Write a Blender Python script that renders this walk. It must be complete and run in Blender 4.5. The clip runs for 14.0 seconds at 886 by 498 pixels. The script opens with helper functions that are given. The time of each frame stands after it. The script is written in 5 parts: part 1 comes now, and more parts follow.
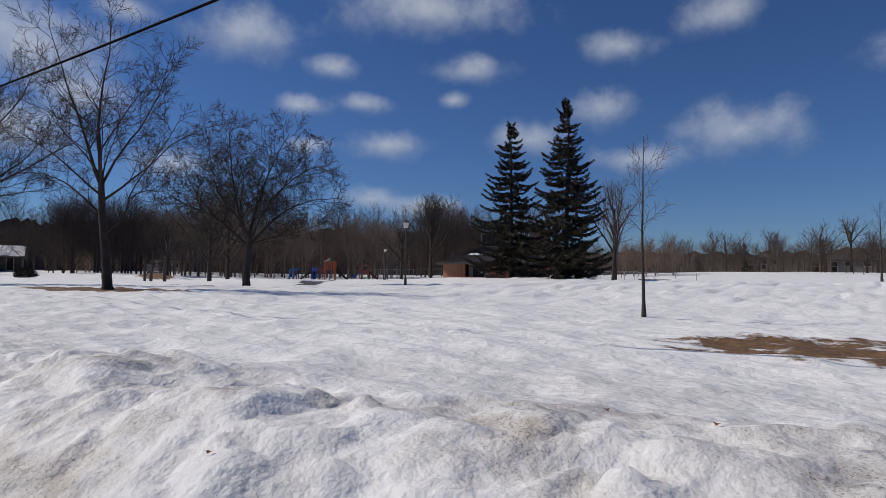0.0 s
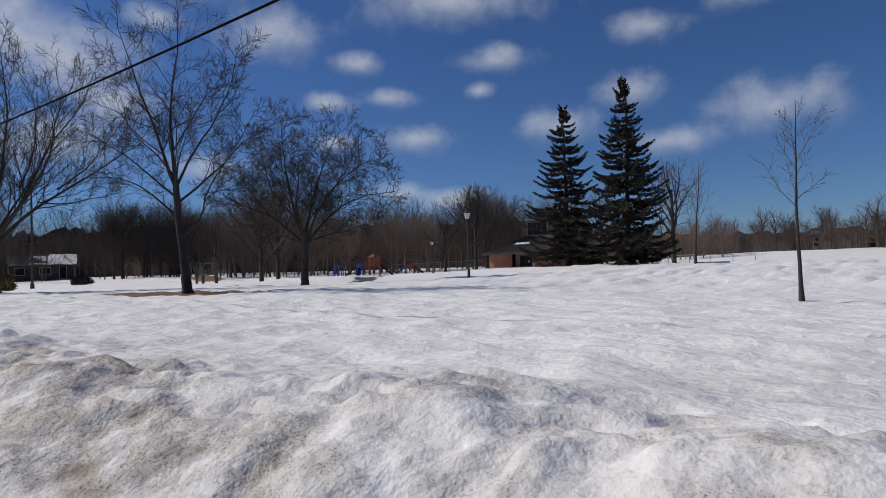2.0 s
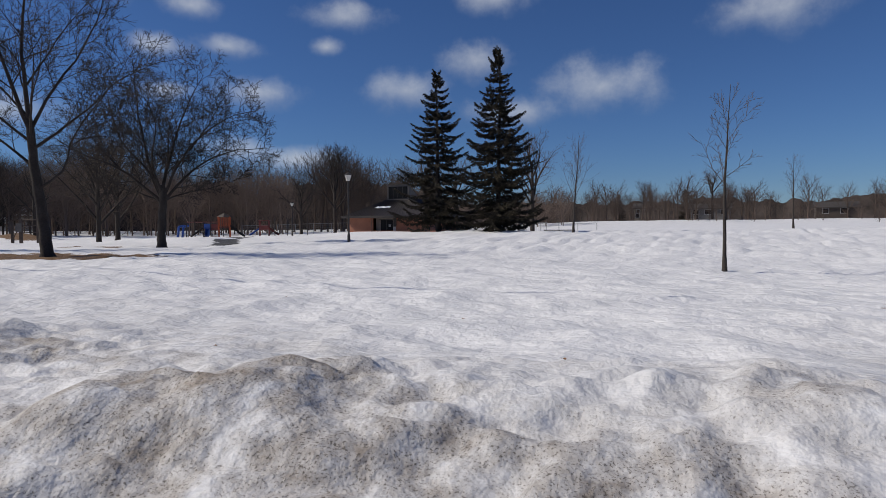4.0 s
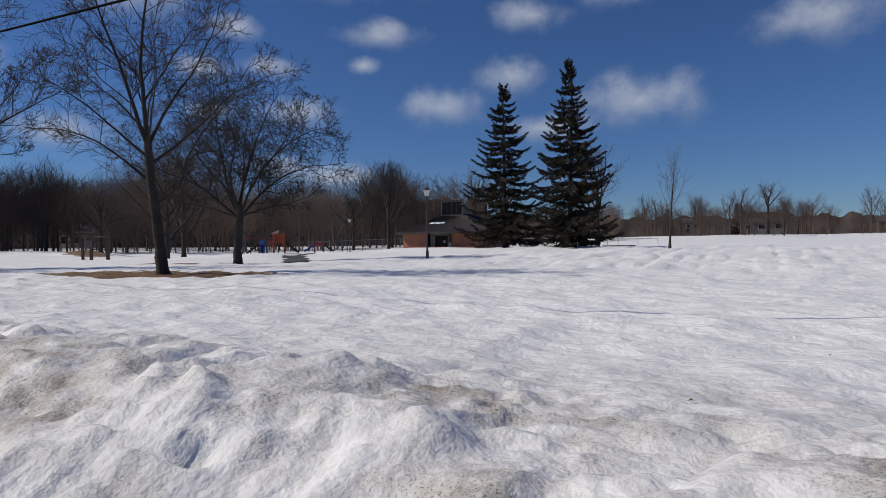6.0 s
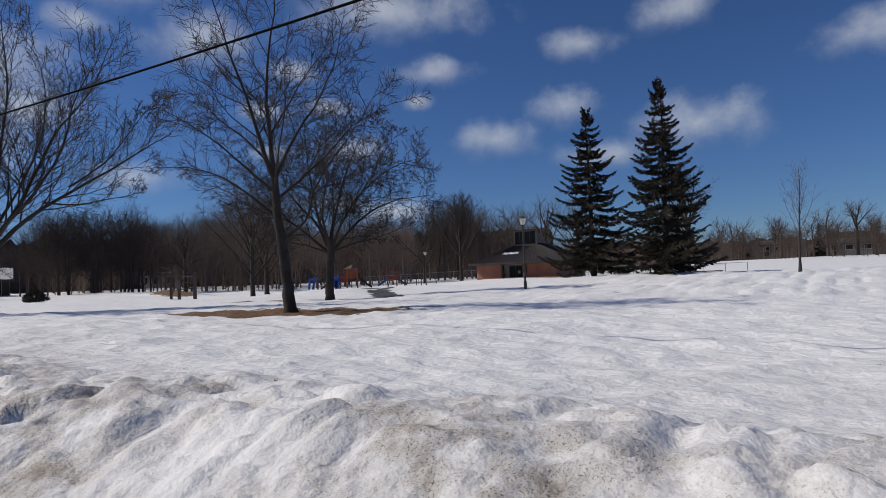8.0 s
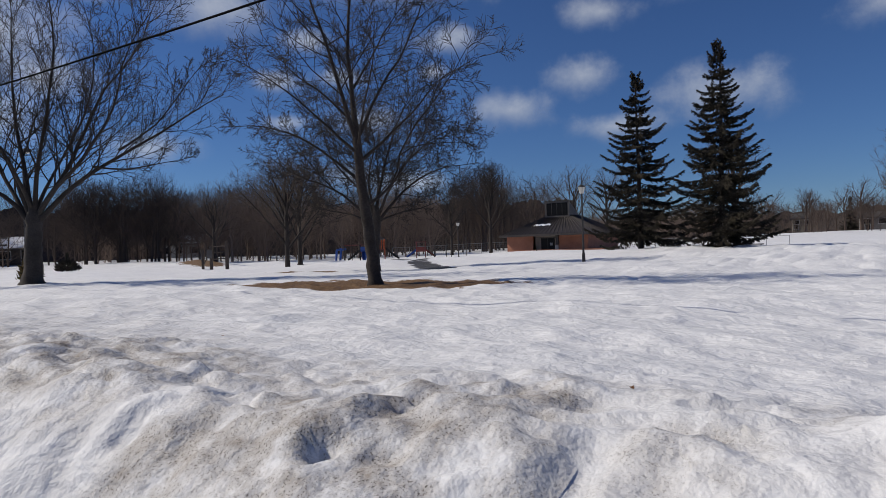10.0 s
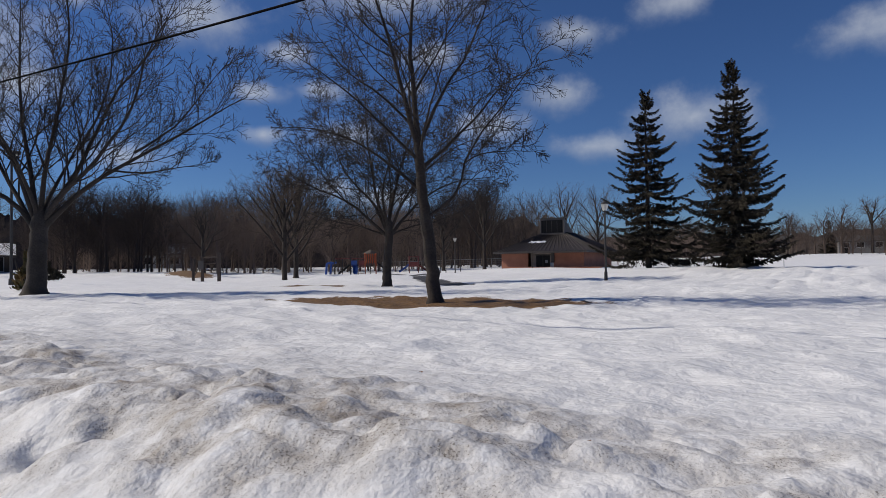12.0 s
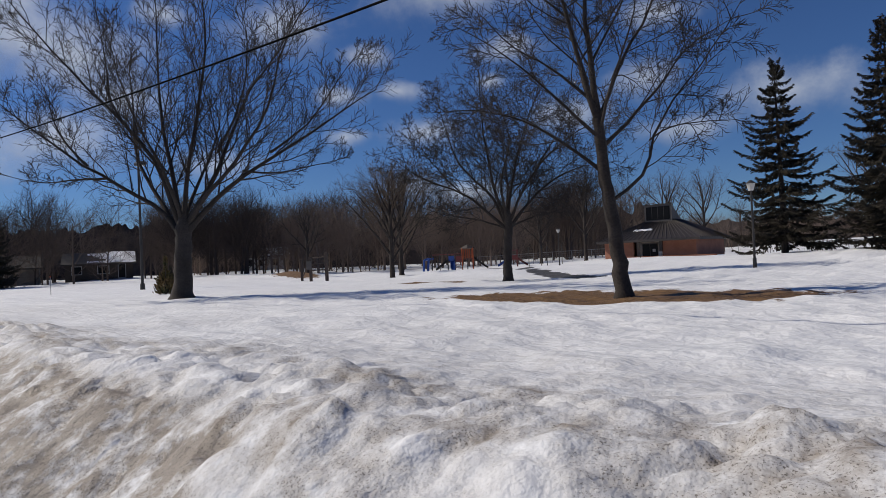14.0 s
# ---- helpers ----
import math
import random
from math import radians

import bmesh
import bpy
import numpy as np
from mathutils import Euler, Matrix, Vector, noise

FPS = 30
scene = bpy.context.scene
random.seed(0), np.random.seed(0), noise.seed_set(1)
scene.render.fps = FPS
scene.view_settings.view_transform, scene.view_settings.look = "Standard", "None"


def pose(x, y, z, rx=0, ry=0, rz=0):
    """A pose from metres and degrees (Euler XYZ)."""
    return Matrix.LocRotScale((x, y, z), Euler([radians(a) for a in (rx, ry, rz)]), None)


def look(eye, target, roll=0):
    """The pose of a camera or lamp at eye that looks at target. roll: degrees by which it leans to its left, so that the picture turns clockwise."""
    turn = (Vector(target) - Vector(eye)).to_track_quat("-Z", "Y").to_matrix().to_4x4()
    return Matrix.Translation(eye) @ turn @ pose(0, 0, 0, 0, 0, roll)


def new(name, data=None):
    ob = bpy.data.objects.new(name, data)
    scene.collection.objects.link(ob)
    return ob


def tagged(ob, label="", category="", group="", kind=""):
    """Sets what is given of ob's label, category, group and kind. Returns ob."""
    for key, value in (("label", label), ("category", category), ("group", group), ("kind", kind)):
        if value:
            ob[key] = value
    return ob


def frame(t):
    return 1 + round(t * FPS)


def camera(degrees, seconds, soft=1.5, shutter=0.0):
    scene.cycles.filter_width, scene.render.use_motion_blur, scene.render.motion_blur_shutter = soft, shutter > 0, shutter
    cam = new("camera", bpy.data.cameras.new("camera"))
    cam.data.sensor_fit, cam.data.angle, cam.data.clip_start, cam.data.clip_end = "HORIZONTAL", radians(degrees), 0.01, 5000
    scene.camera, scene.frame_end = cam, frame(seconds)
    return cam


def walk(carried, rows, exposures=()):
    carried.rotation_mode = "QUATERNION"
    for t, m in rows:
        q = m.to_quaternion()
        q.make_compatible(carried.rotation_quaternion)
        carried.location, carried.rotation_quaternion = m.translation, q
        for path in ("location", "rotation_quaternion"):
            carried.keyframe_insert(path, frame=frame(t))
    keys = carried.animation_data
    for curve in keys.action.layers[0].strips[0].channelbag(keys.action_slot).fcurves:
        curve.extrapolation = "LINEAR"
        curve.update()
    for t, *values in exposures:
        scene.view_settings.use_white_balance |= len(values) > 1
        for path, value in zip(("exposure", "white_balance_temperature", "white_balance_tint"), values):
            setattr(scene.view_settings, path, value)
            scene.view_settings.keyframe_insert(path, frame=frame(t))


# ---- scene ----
import collections

cam = camera(72.0, 14.0, 0.8)
PATH = [
    (0, (-2.299, 0.833, 1.532), (-3.485, 2.441, 1.61), 0.6),
    (0.5, (-2.797, 0.802, 1.521), (-3.982, 2.413, 1.559), -0.3),
    (1, (-3.404, 0.727, 1.524), (-4.674, 2.271, 1.575), -0.4),
    (1.5, (-3.973, 0.683, 1.509), (-5.219, 2.246, 1.557), -2.5),
    (2, (-4.527, 0.498, 1.527), (-5.794, 2.044, 1.58), -1.7),
    (2.5, (-5.029, 0.443, 1.505), (-6.169, 2.086, 1.508), -2.5),
    (2.7, (-5.216, 0.434, 1.526), (-6.287, 2.123, 1.509), -1.5),
    (4.8, (-7.911, -0.501, 1.659), (-8.715, 1.328, 1.578), -1.0),
    (5, (-8.214, -0.485, 1.641), (-9.104, 1.305, 1.569), -1.2),
    (5.5, (-8.74, -0.50, 1.634), (-9.651, 1.278, 1.561), -2.0),
    (6, (-9.546, -0.49, 1.668), (-10.487, 1.274, 1.644), -0.6),
    (6.5, (-10.141, -0.573, 1.686), (-11.124, 1.168, 1.702), -1.3),
    (7, (-10.856, -0.524, 1.674), (-11.966, 1.137, 1.746), -0.8),
    (7.2, (-11.091, -0.621, 1.683), (-12.219, 1.028, 1.758), -1.5),
    (9.3, (-13.858, -0.618, 1.7), (-14.879, 1.1, 1.782), -2.5),
    (9.5, (-14.105, -0.637, 1.708), (-15.158, 1.062, 1.761), -1.3),
    (10, (-14.761, -0.639, 1.712), (-15.897, 1.007, 1.706), -1.8),
    (10.5, (-15.424, -0.684, 1.712), (-16.588, 0.942, 1.719), -1.8),
    (11, (-16.007, -0.726, 1.733), (-17.15, 0.915, 1.761), -1.5),
    (11.5, (-16.603, -0.804, 1.744), (-17.707, 0.863, 1.788), -1.0),
    (12, (-17.238, -0.856, 1.757), (-18.31, 0.832, 1.8), -0.7),
    (12.5, (-17.876, -0.935, 1.763), (-19.017, 0.707, 1.792), -1.5),
    (13, (-18.55, -0.916, 1.763), (-19.709, 0.713, 1.787), -2.4),
    (13.5, (-19.164, -1.046, 1.77), (-20.418, 0.512, 1.813), -1.9),
    (14, (-19.818, -1.03, 1.768), (-21.105, 0.501, 1.801), -2.6),
]
walk(cam, [(t, look(eye, target, roll)) for t, eye, target, roll in PATH])

# ---- sun, sky ----
SUN_AWAY = Vector((0.91, 0.415, 0.0))      # where the shadows fall
SUN_HIGH = 42.0
world = bpy.data.worlds.new("world")
scene.world = world
world.use_nodes = True
wn = world.node_tree
sky = wn.nodes.new("ShaderNodeTexSky")
sky.sky_type, sky.sun_disc = "NISHITA", False
sky.sun_elevation, sky.sun_rotation = radians(SUN_HIGH), math.atan2(-SUN_AWAY.x, -SUN_AWAY.y)
sky.altitude, sky.air_density, sky.dust_density, sky.ozone_density = 250, 1.0, 0.0, 6.0
wn.nodes["Background"].inputs["Strength"].default_value = 0.060
tint = wn.nodes.new("ShaderNodeMix")
tint.data_type, tint.blend_type = "RGBA", "MULTIPLY"
tint.inputs[0].default_value, tint.inputs[7].default_value = 1.0, (0.70, 0.90, 1.24, 1)
wn.links.new(sky.outputs[0], tint.inputs[6])
wn.links.new(tint.outputs[2], wn.nodes["Background"].inputs[0])

sun = new("sun", bpy.data.lights.new("sun", "SUN"))
sun.data.energy, sun.data.angle, sun.data.color = 4.4, radians(0.47), (1.0, 0.912, 0.785)
sun.matrix_world = look((-40, -60, 70), Vector((-40, -60, 70)) + SUN_AWAY * math.cos(radians(SUN_HIGH)) - Vector((0, 0, math.sin(radians(SUN_HIGH)))))
scene.view_settings.exposure = -0.29


# ---- small helpers ----
def fade(a, b, v):
    t = np.clip((v - a) / (b - a), 0, 1)
    return t * t * (3 - 2 * t)


def lattice(ix, iy, seed):
    n = (ix.astype(np.int64) * 374761393 + iy.astype(np.int64) * 668265263 + seed * 1274126177) & 0xFFFFFFFF
    n = ((n ^ (n >> 13)) * 1103515245) & 0xFFFFFFFF
    n = (n ^ (n >> 16)) & 0xFFFF
    return n / 32767.5 - 1.0


def bumpy(x, y, size, seed=0):
    """Smooth value noise from -1 to 1, with lumps about as wide as size."""
    x, y = np.asarray(x) / size, np.asarray(y) / size
    ix, iy = np.floor(x), np.floor(y)
    fx, fy = x - ix, y - iy
    fx, fy = fx * fx * fx * (fx * (fx * 6 - 15) + 10), fy * fy * fy * (fy * (fy * 6 - 15) + 10)
    a, b = lattice(ix, iy, seed), lattice(ix + 1, iy, seed)
    c, d = lattice(ix, iy + 1, seed), lattice(ix + 1, iy + 1, seed)
    return (a * (1 - fx) + b * fx) * (1 - fy) + (c * (1 - fx) + d * fx) * fy


def domes(x, y, size, seed=0):
    """Rounded lumps with creases between them, from 0 to 1."""
    x, y = np.asarray(x) / size, np.asarray(y) / size
    ix, iy = np.floor(x), np.floor(y)
    best = np.full(x.shape, 9.0)
    for a in (-1, 0, 1):
        for b in (-1, 0, 1):
            cx = ix + a + 0.5 + 0.45 * lattice(ix + a, iy + b, seed)
            cy = iy + b + 0.5 + 0.45 * lattice(ix + a, iy + b, seed + 7)
            lift = 0.25 * lattice(ix + a, iy + b, seed + 13)
            best = np.minimum(best, (x - cx) ** 2 + (y - cy) ** 2 + lift)
    return np.clip(1.0 - 1.1 * best, 0, 1.3)


def mesh_of(name, verts, faces, material, smooth=True):
    me = bpy.data.meshes.new(name)
    me.from_pydata([tuple(v) for v in verts], [], [tuple(f) for f in faces])
    me.materials.append(material)
    if smooth:
        me.polygons.foreach_set("use_smooth", [True] * len(me.polygons))
    me.update()
    return me


def part(name, bm, material, parent=None, label=""):
    me = bpy.data.meshes.new(name)
    bm.to_mesh(me)
    bm.free()
    me.materials.append(material)
    ob = new(name, me)
    ob.parent = parent
    if label:
        tagged(ob, label)
    return ob


def piece(name, me, parent, label=""):
    ob = new(name, me)
    ob.parent = parent
    if label:
        tagged(ob, label)
    return ob


def thing(name, place, label, category, group="", kind="", turn=0.0):
    ob = new(name)
    ob.matrix_world = pose(*place, 0, 0, turn)
    return tagged(ob, label, category, group, kind)


def box(bm, lo, hi, bevel=0.0):
    m = Matrix.LocRotScale([(a + b) / 2 for a, b in zip(lo, hi)], None, [b - a for a, b in zip(lo, hi)])
    made = bmesh.ops.create_cube(bm, size=1.0, matrix=m)
    if bevel:
        edges = list({e for v in made["verts"] for e in v.link_edges})
        bmesh.ops.bevel(bm, geom=edges, offset=bevel, segments=2, affect="EDGES", profile=0.5)
    return bm


def boxed(name, lo, hi, material, parent, bevel=0.01, label=""):
    return part(name, box(bmesh.new(), lo, hi, bevel), material, parent, label)


def rod(bm, a, b, r1, r2=None, sides=10):
    a, b = Vector(a), Vector(b)
    d = b - a
    m = Matrix.Translation((a + b) / 2) @ d.to_track_quat("Z", "Y").to_matrix().to_4x4()
    bmesh.ops.create_cone(bm, cap_ends=True, segments=sides, radius1=r1, radius2=r1 if r2 is None else r2, depth=d.length, matrix=m)
    return bm


def rodded(name, a, b, r1, material, parent, r2=None, sides=10, label=""):
    ob = part(name, rod(bmesh.new(), a, b, r1, r2, sides), material, parent, label)
    return ob


class Tubes:
    """Collects tapered tubes along lines of points, as one mesh."""

    def __init__(self):
        self.lines = collections.defaultdict(list)

    def add(self, points, radii, sides):
        self.lines[(len(points), sides)].append((points, radii))

    def arrays(self):
        verts, faces, count = [], [], 0
        for (n, sides), rows in self.lines.items():
            pts = np.array([r[0] for r in rows], float)
            rad = np.array([r[1] for r in rows], float)
            axis = pts[:, -1] - pts[:, 0]
            axis /= np.linalg.norm(axis, axis=1)[:, None] + 1e-9
            ref = np.where(np.abs(axis[:, 2:]) < 0.9, np.array([[0.0, 0, 1]]), np.array([[1.0, 0, 0]]))
            side = np.cross(axis, ref)
            side /= np.linalg.norm(side, axis=1)[:, None] + 1e-9
            up = np.cross(side, axis)
            ang = np.arange(sides) * (2 * math.pi / sides)
            ring = np.cos(ang)[None, :, None] * side[:, None] + np.sin(ang)[None, :, None] * up[:, None]
            v = pts[:, :, None, :] + ring[:, None] * rad[:, :, None, None]
            verts.append(v.reshape(-1, 3))
            a = np.arange(sides)
            b = (a + 1) % sides
            one = np.concatenate([np.stack([k * sides + a, k * sides + b, (k + 1) * sides + b, (k + 1) * sides + a], 1) for k in range(n - 1)])
            faces.append((one[None] + (count + np.arange(len(rows)) * n * sides)[:, None, None]).reshape(-1, 4))
            count += len(rows) * n * sides
        return np.concatenate(verts), np.concatenate(faces)

    def mesh(self, name, material):
        return quads(name, *self.arrays(), material)


def quads(name, verts, faces, material, smooth=True):
    me = bpy.data.meshes.new(name)
    me.vertices.add(len(verts))
    me.vertices.foreach_set("co", np.asarray(verts, np.float32).ravel())
    k = faces.shape[1]
    me.loops.add(faces.size)
    me.loops.foreach_set("vertex_index", faces.astype(np.int32).ravel())
    me.polygons.add(len(faces))
    me.polygons.foreach_set("loop_start", np.arange(len(faces), dtype=np.int32) * k)
    me.polygons.foreach_set("use_smooth", np.full(len(faces), smooth))
    me.materials.append(material)
    me.update(calc_edges=True)
    me.validate()
    return me


# ---- materials ----
def material(name, colour, rough=0.8, grain=0.0, grain_size=20.0, second=None, mottle=1.5, bump=0.0, bump_size=30.0, metal=0.0, spread=0.0):
    """A painted, wooden or mineral surface: two colours mottled at a large scale, grain at a small one, and relief."""
    mat = bpy.data.materials.new(name)
    mat.use_nodes = True
    nt = mat.node_tree
    b = nt.nodes["Principled BSDF"]
    b.inputs["Roughness"].default_value, b.inputs["Metallic"].default_value = rough, metal
    at = nt.nodes.new("ShaderNodeTexCoord").outputs["Object"]
    big = nt.nodes.new("ShaderNodeTexNoise")
    big.inputs["Scale"].default_value, big.inputs["Detail"].default_value = mottle, 5
    nt.links.new(at, big.inputs["Vector"])
    mix = nt.nodes.new("ShaderNodeMix")
    mix.data_type = "RGBA"
    mix.inputs[6].default_value, mix.inputs[7].default_value = (*colour, 1), (*(second or [c * 0.75 for c in colour]), 1)
    ramp = nt.nodes.new("ShaderNodeMapRange")
    ramp.inputs[1].default_value, ramp.inputs[2].default_value = 0.35, 0.65
    nt.links.new(big.outputs[0], ramp.inputs[0])
    nt.links.new(ramp.outputs[0], mix.inputs[0])
    out = mix.outputs[2]
    if grain or bump:
        fine = nt.nodes.new("ShaderNodeTexNoise")
        fine.inputs["Scale"].default_value, fine.inputs["Detail"].default_value = grain_size, 6
        nt.links.new(at, fine.inputs["Vector"])
    if grain or spread:
        hsv = nt.nodes.new("ShaderNodeHueSaturation")
        nt.links.new(out, hsv.inputs["Color"])
        val = nt.nodes.new("ShaderNodeMapRange")
        val.inputs[3].default_value, val.inputs[4].default_value = 1 - grain, 1 + grain
        if grain:
            nt.links.new(fine.outputs[0], val.inputs[0])
        else:
            info = nt.nodes.new("ShaderNodeObjectInfo")
            val.inputs[3].default_value, val.inputs[4].default_value = 1 - spread, 1 + spread
            nt.links.new(info.outputs["Random"], val.inputs[0])
        nt.links.new(val.outputs[0], hsv.inputs["Value"])
        out = hsv.outputs[0]
    nt.links.new(out, b.inputs["Base Color"])
    if bump:
        bp = nt.nodes.new("ShaderNodeBump")
        bp.inputs["Strength"].default_value, bp.inputs["Distance"].default_value = bump, 0.02
        nt.links.new(fine.outputs[0], bp.inputs["Height"])
        nt.links.new(bp.outputs[0], b.inputs["Normal"])
    return mat


def snow_material():
    """Old snow: granular, gritty where it was ploughed up, and open to dead grass in places."""
    mat = bpy.data.materials.new("old_snow")
    mat.use_nodes = True
    nt = mat.node_tree
    N, L = nt.nodes.new, nt.links.new
    b = nt.nodes["Principled BSDF"]
    at = N("ShaderNodeTexCoord").outputs["Object"]

    def noise_at(scale, detail=5.0, rough=0.55):
        n = N("ShaderNodeTexNoise")
        n.inputs["Scale"].default_value, n.inputs["Detail"].default_value, n.inputs["Roughness"].default_value = scale, detail, rough
        L(at, n.inputs["Vector"])
        return n.outputs[0]

    def ranged(v, a, c, lo=0.0, hi=1.0):
        m = N("ShaderNodeMapRange")
        m.inputs[1].default_value, m.inputs[2].default_value, m.inputs[3].default_value, m.inputs[4].default_value = a, c, lo, hi
        L(v, m.inputs[0])
        return m.outputs[0]

    def calc(op, a, c):
        m = N("ShaderNodeMath")
        m.operation = op
        for k, v in enumerate((a, c)):
            if isinstance(v, float):
                m.inputs[k].default_value = v
            else:
                L(v, m.inputs[k])
        return m.outputs[0]

    def blend(f, a, c):
        m = N("ShaderNodeMix")
        m.data_type = "RGBA"
        L(f, m.inputs[0])
        for k, v in ((6, a), (7, c)):
            if isinstance(v, tuple):
                m.inputs[k].default_value = (*v, 1)
            else:
                L(v, m.inputs[k])
        return m.outputs[2]

    def attr(name):
        a = N("ShaderNodeAttribute")
        a.attribute_name = name
        return a.outputs["Fac"]

    dirt, bare, road = attr("dirt"), attr("bare"), attr("road")
    clean = blend(ranged(noise_at(0.9), 0.35, 0.7), (0.80, 0.81, 0.83), (0.70, 0.715, 0.74))
    clean = blend(ranged(noise_at(7.0), 0.45, 0.75, 0.0, 0.5), clean, (0.58, 0.59, 0.615))
    clean = blend(ranged(noise_at(26.0, 4.0, 0.7), 0.52, 0.75, 0.0, 0.2), clean, (0.50, 0.505, 0.52))
    # grit: a soft brown film with sharp specks in it
    film = calc("MULTIPLY", dirt, ranged(noise_at(3.4, 8.0, 0.68), 0.34, 0.66))
    specks = calc("MULTIPLY", ranged(noise_at(88.0, 3.0, 0.7), 0.55, 0.63), ranged(film, 0.10, 0.65))
    gritty = blend(calc("MULTIPLY", film, 0.88), clean, (0.29, 0.255, 0.22))
    gritty = blend(calc("MULTIPLY", specks, 0.9), gritty, (0.10, 0.085, 0.07))
    straw = blend(ranged(noise_at(9.0, 6.0, 0.7), 0.35, 0.65), (0.20, 0.115, 0.05), (0.09, 0.052, 0.024))
    open_ = ranged(calc("ADD", bare, calc("MULTIPLY", calc("SUBTRACT", noise_at(2.0, 6.0, 0.65), 0.5), 0.95)), 0.46, 0.54)
    colour = blend(open_, gritty, straw)
    tar = blend(ranged(noise_at(30.0), 0.3, 0.7), (0.045, 0.045, 0.047), (0.085, 0.083, 0.08))
    colour = blend(ranged(calc("ADD", road, calc("MULTIPLY", calc("SUBTRACT", noise_at(1.1, 5.0), 0.5), 0.7)), 0.45, 0.55), colour, tar)
    L(colour, b.inputs["Base Color"])
    L(ranged(noise_at(3.0), 0.3, 0.7, 0.5, 0.8), b.inputs["Roughness"])
    b.inputs["Specular IOR Level"].default_value = 0.35
    height = calc("ADD", calc("MULTIPLY", noise_at(34.0, 5.0, 0.65), 0.017), calc("MULTIPLY", noise_at(4.5, 5.0, 0.55), 0.072))
    height = calc("ADD", height, calc("MULTIPLY", noise_at(1.3, 3.0), 0.05))
    height = calc("ADD", height, calc("MULTIPLY", noise_at(9.0, 3.0, 0.5), 0.042))
    bp = N("ShaderNodeBump")
    bp.inputs["Strength"].default_value, bp.inputs["Distance"].default_value = 0.48, 1.0
    L(height, bp.inputs["Height"])
    L(bp.outputs[0], b.inputs["Normal"])
    return mat


def cloud_material():
    """A soft lump of cloud that thins out to nothing at its rim, glowing, with a white top and grey underside painted
    in.
    """
    mat = bpy.data.materials.new("cloud")
    mat.use_nodes = True
    nt = mat.node_tree
    N, L = nt.nodes.new, nt.links.new
    out = nt.nodes["Material Output"]
    co = N("ShaderNodeTexCoord").outputs["UV"]
    obj = N("ShaderNodeTexCoord").outputs["Object"]
    mid = N("ShaderNodeVectorMath")
    mid.operation = "SUBTRACT"
    mid.inputs[1].default_value = (0.5, 0.5, 0.0)
    L(co, mid.inputs[0])
    far = N("ShaderNodeVectorMath")
    far.operation = "LENGTH"
    L(mid.outputs[0], far.inputs[0])
    info = N("ShaderNodeObjectInfo")
    off = N("ShaderNodeVectorMath")
    off.operation = "ADD"
    L(obj, off.inputs[0])
    many = N("ShaderNodeMath")
    many.operation = "MULTIPLY"
    many.inputs[1].default_value = 9000
    L(info.outputs["Random"], many.inputs[0])
    L(many.outputs[0], off.inputs[1])
    n = N("ShaderNodeTexNoise")
    n.inputs["Scale"].default_value, n.inputs["Detail"].default_value, n.inputs["Roughness"].default_value = 0.011, 8, 0.6
    L(off.outputs[0], n.inputs["Vector"])
    dens = N("ShaderNodeMath")
    dens.operation = "MULTIPLY_ADD"
    dens.inputs[1].default_value, dens.inputs[2].default_value = -1.75, 0.51
    L(far.outputs["Value"], dens.inputs[0])
    sumd = N("ShaderNodeMath")
    sumd.operation = "ADD"
    L(dens.outputs[0], sumd.inputs[0])
    amp = N("ShaderNodeMath")
    amp.operation = "MULTIPLY"
    amp.inputs[1].default_value = 0.85
    L(n.outputs[0], amp.inputs[0])
    L(amp.outputs[0], sumd.inputs[1])
    rng = N("ShaderNodeMapRange")
    rng.interpolation_type = "SMOOTHSTEP"
    rng.inputs[1].default_value, rng.inputs[2].default_value, rng.inputs[4].default_value = 0.30, 1.12, 0.78
    L(sumd.outputs[0], rng.inputs[0])
    sep = N("ShaderNodeSeparateXYZ")
    L(co, sep.inputs[0])
    # sunlit top and shaded underside are put into the glowing colour by height
    shade = N("ShaderNodeMix")
    shade.data_type = "RGBA"
    shade.inputs[6].default_value, shade.inputs[7].default_value = (0.34, 0.40, 0.53, 1), (0.74, 0.77, 0.82, 1)
    tone = N("ShaderNodeMapRange")
    tone.inputs[1].default_value, tone.inputs[2].default_value = 0.25, 0.7
    L(sep.outputs[1], tone.inputs[0])
    L(tone.outputs[0], shade.inputs[0])
    em = N("ShaderNodeEmission")
    em.inputs["Strength"].default_value = 1.0
    L(shade.outputs[2], em.inputs["Color"])
    tr = N("ShaderNodeBsdfTransparent")
    mx = N("ShaderNodeMixShader")
    L(rng.outputs[0], mx.inputs[0])
    L(tr.outputs[0], mx.inputs[1])
    L(em.outputs[0], mx.inputs[2])
    L(mx.outputs[0], out.inputs["Surface"])
    return mat


SNOW = snow_material()
CLOUD = cloud_material()
BARK = material("grey_brown_bark", (0.046, 0.037, 0.032), 0.95, 0.75, 22, (0.027, 0.020, 0.016), 2.0, 0.8)
BARK_PALE = material("pale_grey_bark", (0.050, 0.041, 0.036), 0.95, 0.75, 22, (0.03, 0.024, 0.019), 2.0, 0.6)
TWIG = material("brown_twigs", (0.034, 0.025, 0.021), 0.85, 0.2, 4, (0.021, 0.016, 0.014), 0.5)
TWIG_DARK = material("dark_twigs", (0.100, 0.072, 0.058), 0.95, 0.2, 4, (0.062, 0.045, 0.037), 0.15)
TWIG_GREY = material("grey_brown_twigs", (0.19, 0.140, 0.112), 0.95, 0.2, 4, (0.125, 0.092, 0.074), 0.2)
